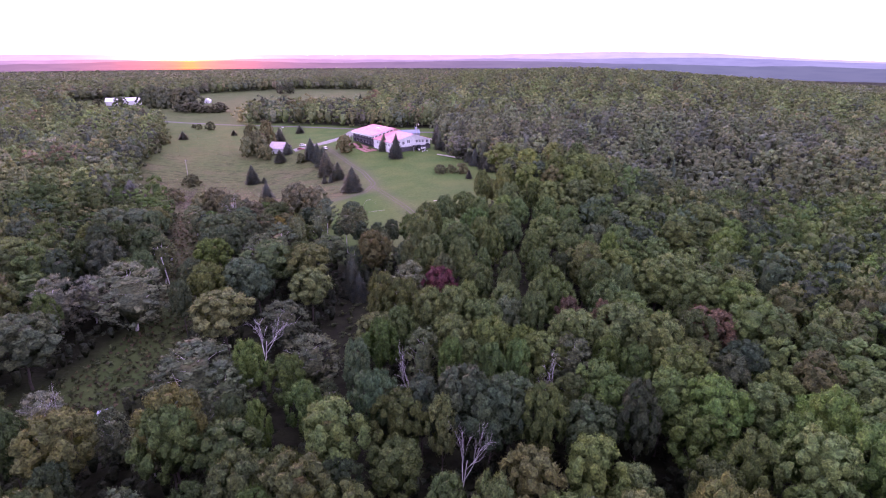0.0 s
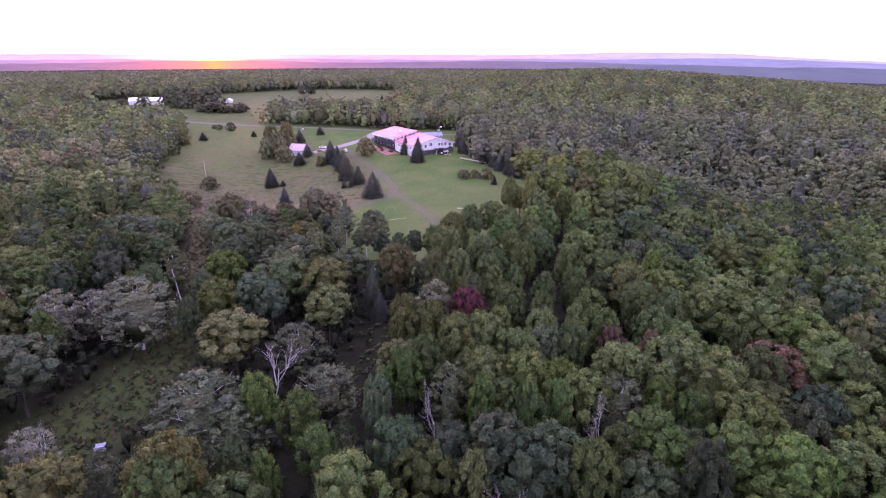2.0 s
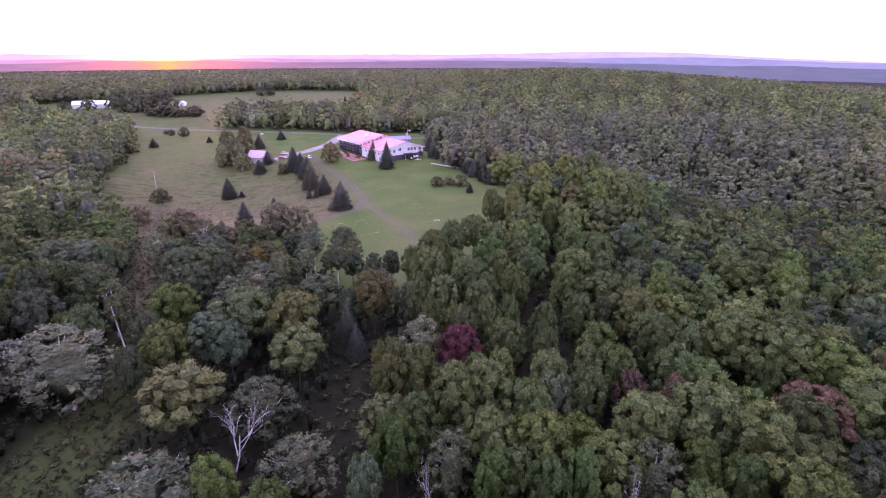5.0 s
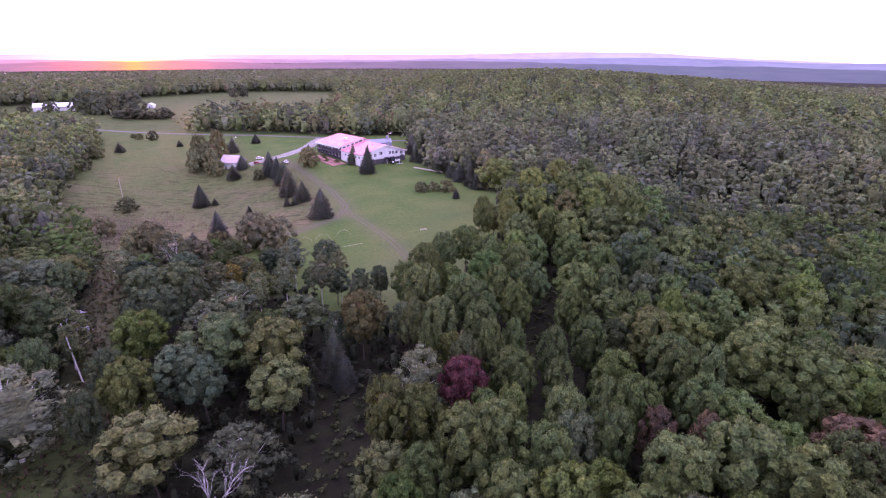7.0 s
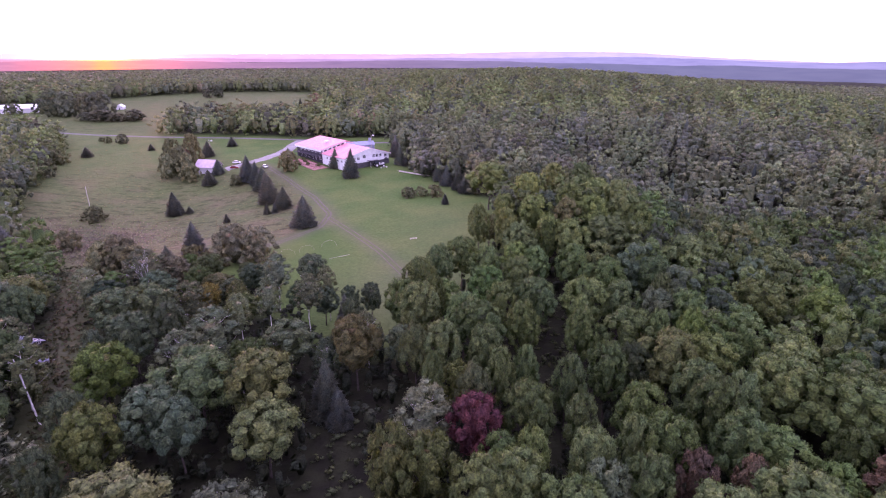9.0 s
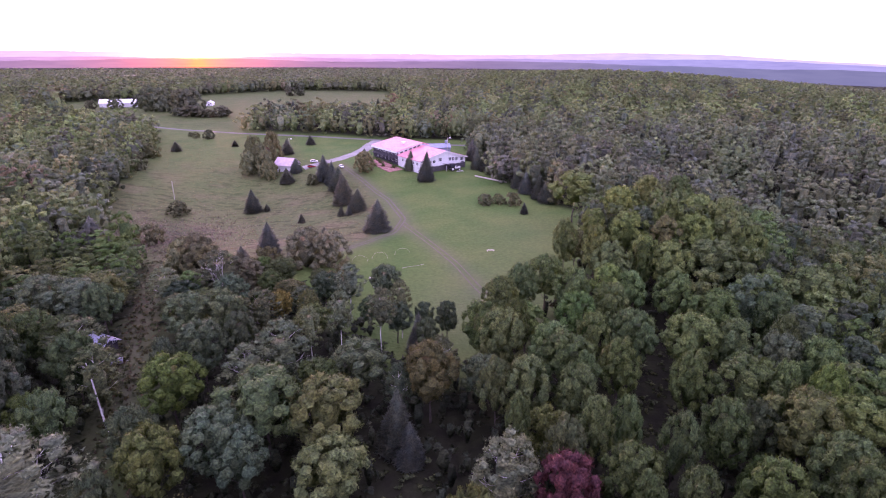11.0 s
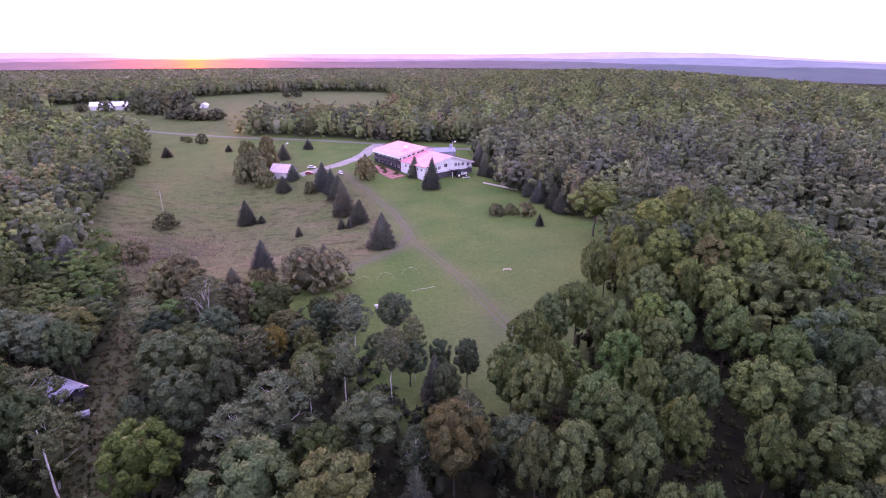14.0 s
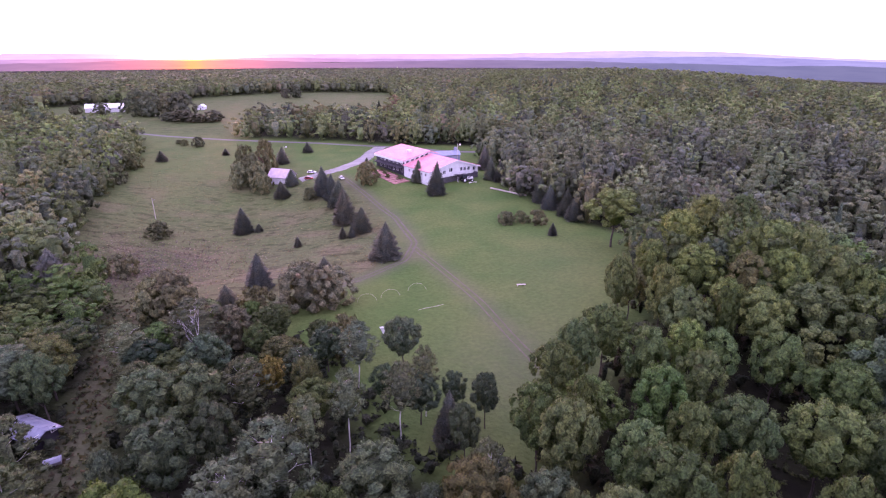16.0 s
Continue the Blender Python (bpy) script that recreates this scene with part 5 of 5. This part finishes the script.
swing = thing("swing_frame", on_land(-30.5, 358, 35), "white metal swing frame in front of the lodge", "swing")
for x in (-2.2, 2.2):
    for s in (-1, 1):
        part("leg", cylinder(bmesh.new(), (x, s * 0.9, -0.1), (x, 0, 3.0), 0.09), WHITE, swing)
part("crossbar", cylinder(bmesh.new(), (-2.4, 0, 3.0), (2.4, 0, 3.0), 0.09), WHITE, swing)
for x in (-1.0, 0.8):
    st = part("swing_seat", boxed(x - 0.3, -0.12, 0.55, x + 0.3, 0.12, 0.6), DARK, swing)
    for q in (-0.28, 0.28):
        part("rope", cylinder(bmesh.new(), (x + q, 0, 0.6), (x + q, 0, 3.0), 0.02, n=6), STEEL, st)


def bench(m, ln, mat, label):
    b = thing("bench", m, label, "bench", "benches on the grass")
    for i in range(3):
        part("plank", boxed(-ln / 2, -0.3 + i * 0.21, 0.42, ln / 2, -0.12 + i * 0.21, 0.48, 0.01), mat, b)
    for x in (-ln / 2 + 0.25, ln / 2 - 0.25):
        part("leg", boxed(x - 0.06, -0.25, -0.1, x + 0.06, 0.25, 0.42), mat, b)
    return b


bench(on_land(-9.6, 228, 5), 2.6, PALE_WOOD, "pale wooden bench alone on the mown lawn")
bench(on_land(-39.9, 327.7, 0), 2.0, PALE_WOOD, "small pale bench beside the big spruce")
bench(on_land(-22.5, 349.5, 25), 4.2, WHITE, "long white bench by the tractor")
# thin pale path strip; the log rows are an added stand-in for it
strip_spots = [(-12.5, 337), (-8.5, 333.5), (-4.6, 330), (-0.6, 326.5)]
for x, y in strip_spots:
    p = thing("timber_stack", on_land(x, y, -41), "thin pale path strip along the lawn's edge, built of logs", "timber", "timber stacks")
    for i in range(6):
        part("log", cylinder(bmesh.new(), (-2.4, (i % 3) * 0.3, 0.14 + (i // 3) * 0.25), (2.4, (i % 3) * 0.3, 0.14 + (i // 3) * 0.25), 0.14, n=10), PALE_WOOD, p)
for x0, y0 in ((-5.5, 18), (-9, 23.5), (-6.5, 30), (-10.5, 33), (-4.5, 36), (-12.5, 27)):
    q = LODGE @ Vector((x0, y0, 0))
    plant("bush", q.x, q.y, 1.6, 2.6, OLIVE, label="small leafy shrub in a planting bed on the terrace", sink=-0.1)


def pole(m, h, label, lamp=True):
    p = thing("lamp_pole", m, label, "pole", "poles by the road")
    part("mast", cylinder(bmesh.new(), (0, 0, -0.5), (0, 0, h), 0.16, 0.11), PALE_WOOD, p)
    part("arm", cylinder(bmesh.new(), (0, 0, h - 0.6), (1.3, 0, h - 0.2), 0.05), STEEL, p)
    if lamp:
        part("lamp_head", boxed(0.9, -0.35, h - 0.45, 1.9, 0.35, h + 0.25, 0.12), WHITE, p, "white lamp head")
    part("insulator", cylinder(bmesh.new(), (0, 0, h), (0, 0, h + 0.3), 0.08), WHITE, p)


pole(on_land(-134, 402, 0), 9.5, "wooden pole with a white lamp head by the spruces")
pole(on_land(-31, 388, 0), 12.0, "wooden pole with a white lamp head behind the lodge")
pole(on_land(-160, 305, 0), 9.0, "leaning grey pole in the rough field", False)

box_white = thing("white_post", on_land(-43.5, 198.6, 20), "white painted post that leans at the lawn's edge", "post")
part("shaft", prism(bmesh.new(), [(-0.35, -0.2, -0.2), (0.35, -0.2, -0.2), (-0.9, -0.2, 3.2), (-1.6, -0.2, 3.2)], (0, 0.4, 0)), WHITE, box_white)
part("cap", boxed(-1.7, -0.28, 3.2, -0.8, 0.28, 3.32, 0.03), WHITE, box_white)

hive = thing("white_box", on_land(-65.5, 80, 25) @ Matrix.Scale(0.75, 4), "white box with a bluish lid in the grassy lane", "box")
part("body", boxed(-1.1, -0.7, -0.1, 1.1, 0.7, 1.0, 0.05), WHITE, hive)
part("lid", boxed(-1.2, -0.8, 1.0, 1.2, 0.8, 1.12, 0.03), BLUE_GREY, hive)

tank = thing("grey_greenhouse", on_land(-40, 398, 20), "bluish grey sheet metal outbuilding behind the lodge", "outbuilding")
part("wall", boxed(-10, -3, -0.5, 10, 3, 4.2), BLUE_GREY, tank)
part("roof", prism(bmesh.new(), [(-10.4, -3.4, 4.2), (-10.4, 0, 6.4), (-10.4, 3.4, 4.2)], (20.8, 0, 0)), BLUE_GREY, tank)
part("vent", cylinder(bmesh.new(), (8, 0, 6.0), (8, 0, 8.2), 0.9, 0.9), BLUE_GREY, tank)

# croquet hoops of hose on the lawn
for x, y, r in ((-52, 219, 2.6), (-46, 222, 2.6), (-39, 226, 2.6)):
    h = thing("hose_arch", on_land(x, y, 12), "thin pale arch of hose that stands on the lawn", "arch", "arches on the lawn")
    pts = [(math.cos(a) * r, 0, math.sin(a) * r * 0.9 - 0.1) for a in np.linspace(0, math.pi, 13)]
    mesh_part("hose", mesh_np("hose", *tube(pts, [0.035] * 13, 6), [PALE_WOOD]), h)

hose_line = thing("garden_hose", on_land(-34.3, 215.1, 27), "pale garden hose that lies straight on the lawn", "hose")
mesh_part("hose", mesh_np("hose", *tube([(-3.7, 0, 0.1), (-1.2, 0.25, 0.1), (1.3, 0.1, 0.1), (3.7, 0.3, 0.1)], [0.06] * 4, 6), [PALE_WOOD]), hose_line)

trailer = thing("covered_trailer", on_land(-92.3, 155.5, 35) @ Matrix.Scale(0.8, 4), "small trailer under a bluish grey cover beside the cabin", "trailer")
part("body", boxed(-1.5, -0.9, 0.45, 1.5, 0.9, 1.2, 0.06), STEEL, trailer)
part("cover", prism(bmesh.new(), [(-1.55, -0.95, 1.2), (-1.55, -0.4, 1.75), (-1.55, 0.4, 1.75), (-1.55, 0.95, 1.2)], (3.1, 0, 0)), BLUE_GREY, trailer, "bluish grey cover")
for y in (-0.95, 0.95):
    part("wheel", cylinder(bmesh.new(), (0, y - 0.1, 0.35), (0, y + 0.1, 0.35), 0.36, None, 14), RUBBER, trailer)
part("drawbar", cylinder(bmesh.new(), (1.4, 0, 0.5), (2.8, 0, 0.45), 0.06), STEEL, trailer)

# ---- weeds of the old field ----
def weeds():
    r = np.random.RandomState(9)
    x, y = r.uniform(-260, -30, 14000), r.uniform(200, 490, 14000)
    ok = (lambda a, b: inside(CLEARING, a, b) & inside(LAWN_EDGE + [(-400, 200), (-400, 560), (-240, 497), (-150, 470), (-120, 385)], a, b))(x, y) & (r.uniform(200, 520, 14000) > y) & (far_from(TRAIL, x, y) > 2.5)
    x, y = x[ok], y[ok]
    n = len(x)
    z = ground_z(x, y)
    pos = np.stack([x, y, z + 0.25], 1)
    vs, ts, cs = [], [], []
    k = 0
    for j in range(3):
        p = pos + np.stack([r.normal(0, 0.4, n), r.normal(0, 0.4, n), np.zeros(n)], 1)
        v, t = leaf_clumps(r, p, np.tile((0, -0.3, 1.0), (n, 1)), 0.42)
        pal = np.array([(0.18, 0.17, 0.085), (0.14, 0.155, 0.07), (0.18, 0.145, 0.095), (0.2, 0.185, 0.1)])[r.randint(0, 4, n)] * r.uniform(0.6, 0.9, (n, 1))
        vs.append(v)
        ts.append(t + k)
        cs.append(np.repeat(np.concatenate([pal, np.ones((n, 1))], 1), 3, axis=0))
        k += len(v)
    x, y = r.uniform(-140, -54, 9000), r.uniform(64, 228, 9000)
    ok = inside(DELL, x, y)
    x, y = x[ok], y[ok]
    n = len(x)
    v, t = leaf_clumps(r, np.stack([x, y, ground_z(x, y) + 0.3], 1), np.tile((0, -0.5, 0.6), (n, 1)), 0.9)
    vs.append(v)
    ts.append(t + k)
    pal = np.array([(0.06, 0.085, 0.04), (0.09, 0.1, 0.05), (0.12, 0.1, 0.07)])[r.randint(0, 3, n)] * r.uniform(0.4, 0.8, (n, 1))
    cs.append(np.repeat(np.concatenate([pal, np.ones((n, 1))], 1), 3, axis=0))
    # a stretch of dead grey brush low in the draw
    x, y = r.normal(-138, 17, 5200), r.normal(252, 17, 5200)
    ok = inside(CLEARING, x, y)
    x, y = x[ok], y[ok]
    n = len(x)
    v, t = leaf_clumps(r, np.stack([x, y, ground_z(x, y) + r.uniform(0.2, 1.0, n)], 1), np.tile((0, -0.4, 0.8), (n, 1)), 0.8, 0.25, 0.6, 0.4)
    vs.append(v)
    ts.append(t + sum(len(q) for q in vs[:-1]))
    pal = np.array([(0.16, 0.135, 0.125), (0.12, 0.11, 0.1), (0.2, 0.17, 0.155)])[r.randint(0, 3, n)]
    cs.append(np.repeat(np.concatenate([pal, np.ones((n, 1))], 1), 3, axis=0))
    me = mesh_np("weeds", np.concatenate(vs), np.concatenate(ts), [LEAF_STUFF], np.concatenate(cs))
    tagged(new("weeds", me), "tall dry grass and weeds of the rough field", "grass", kind="stuff")


weeds()
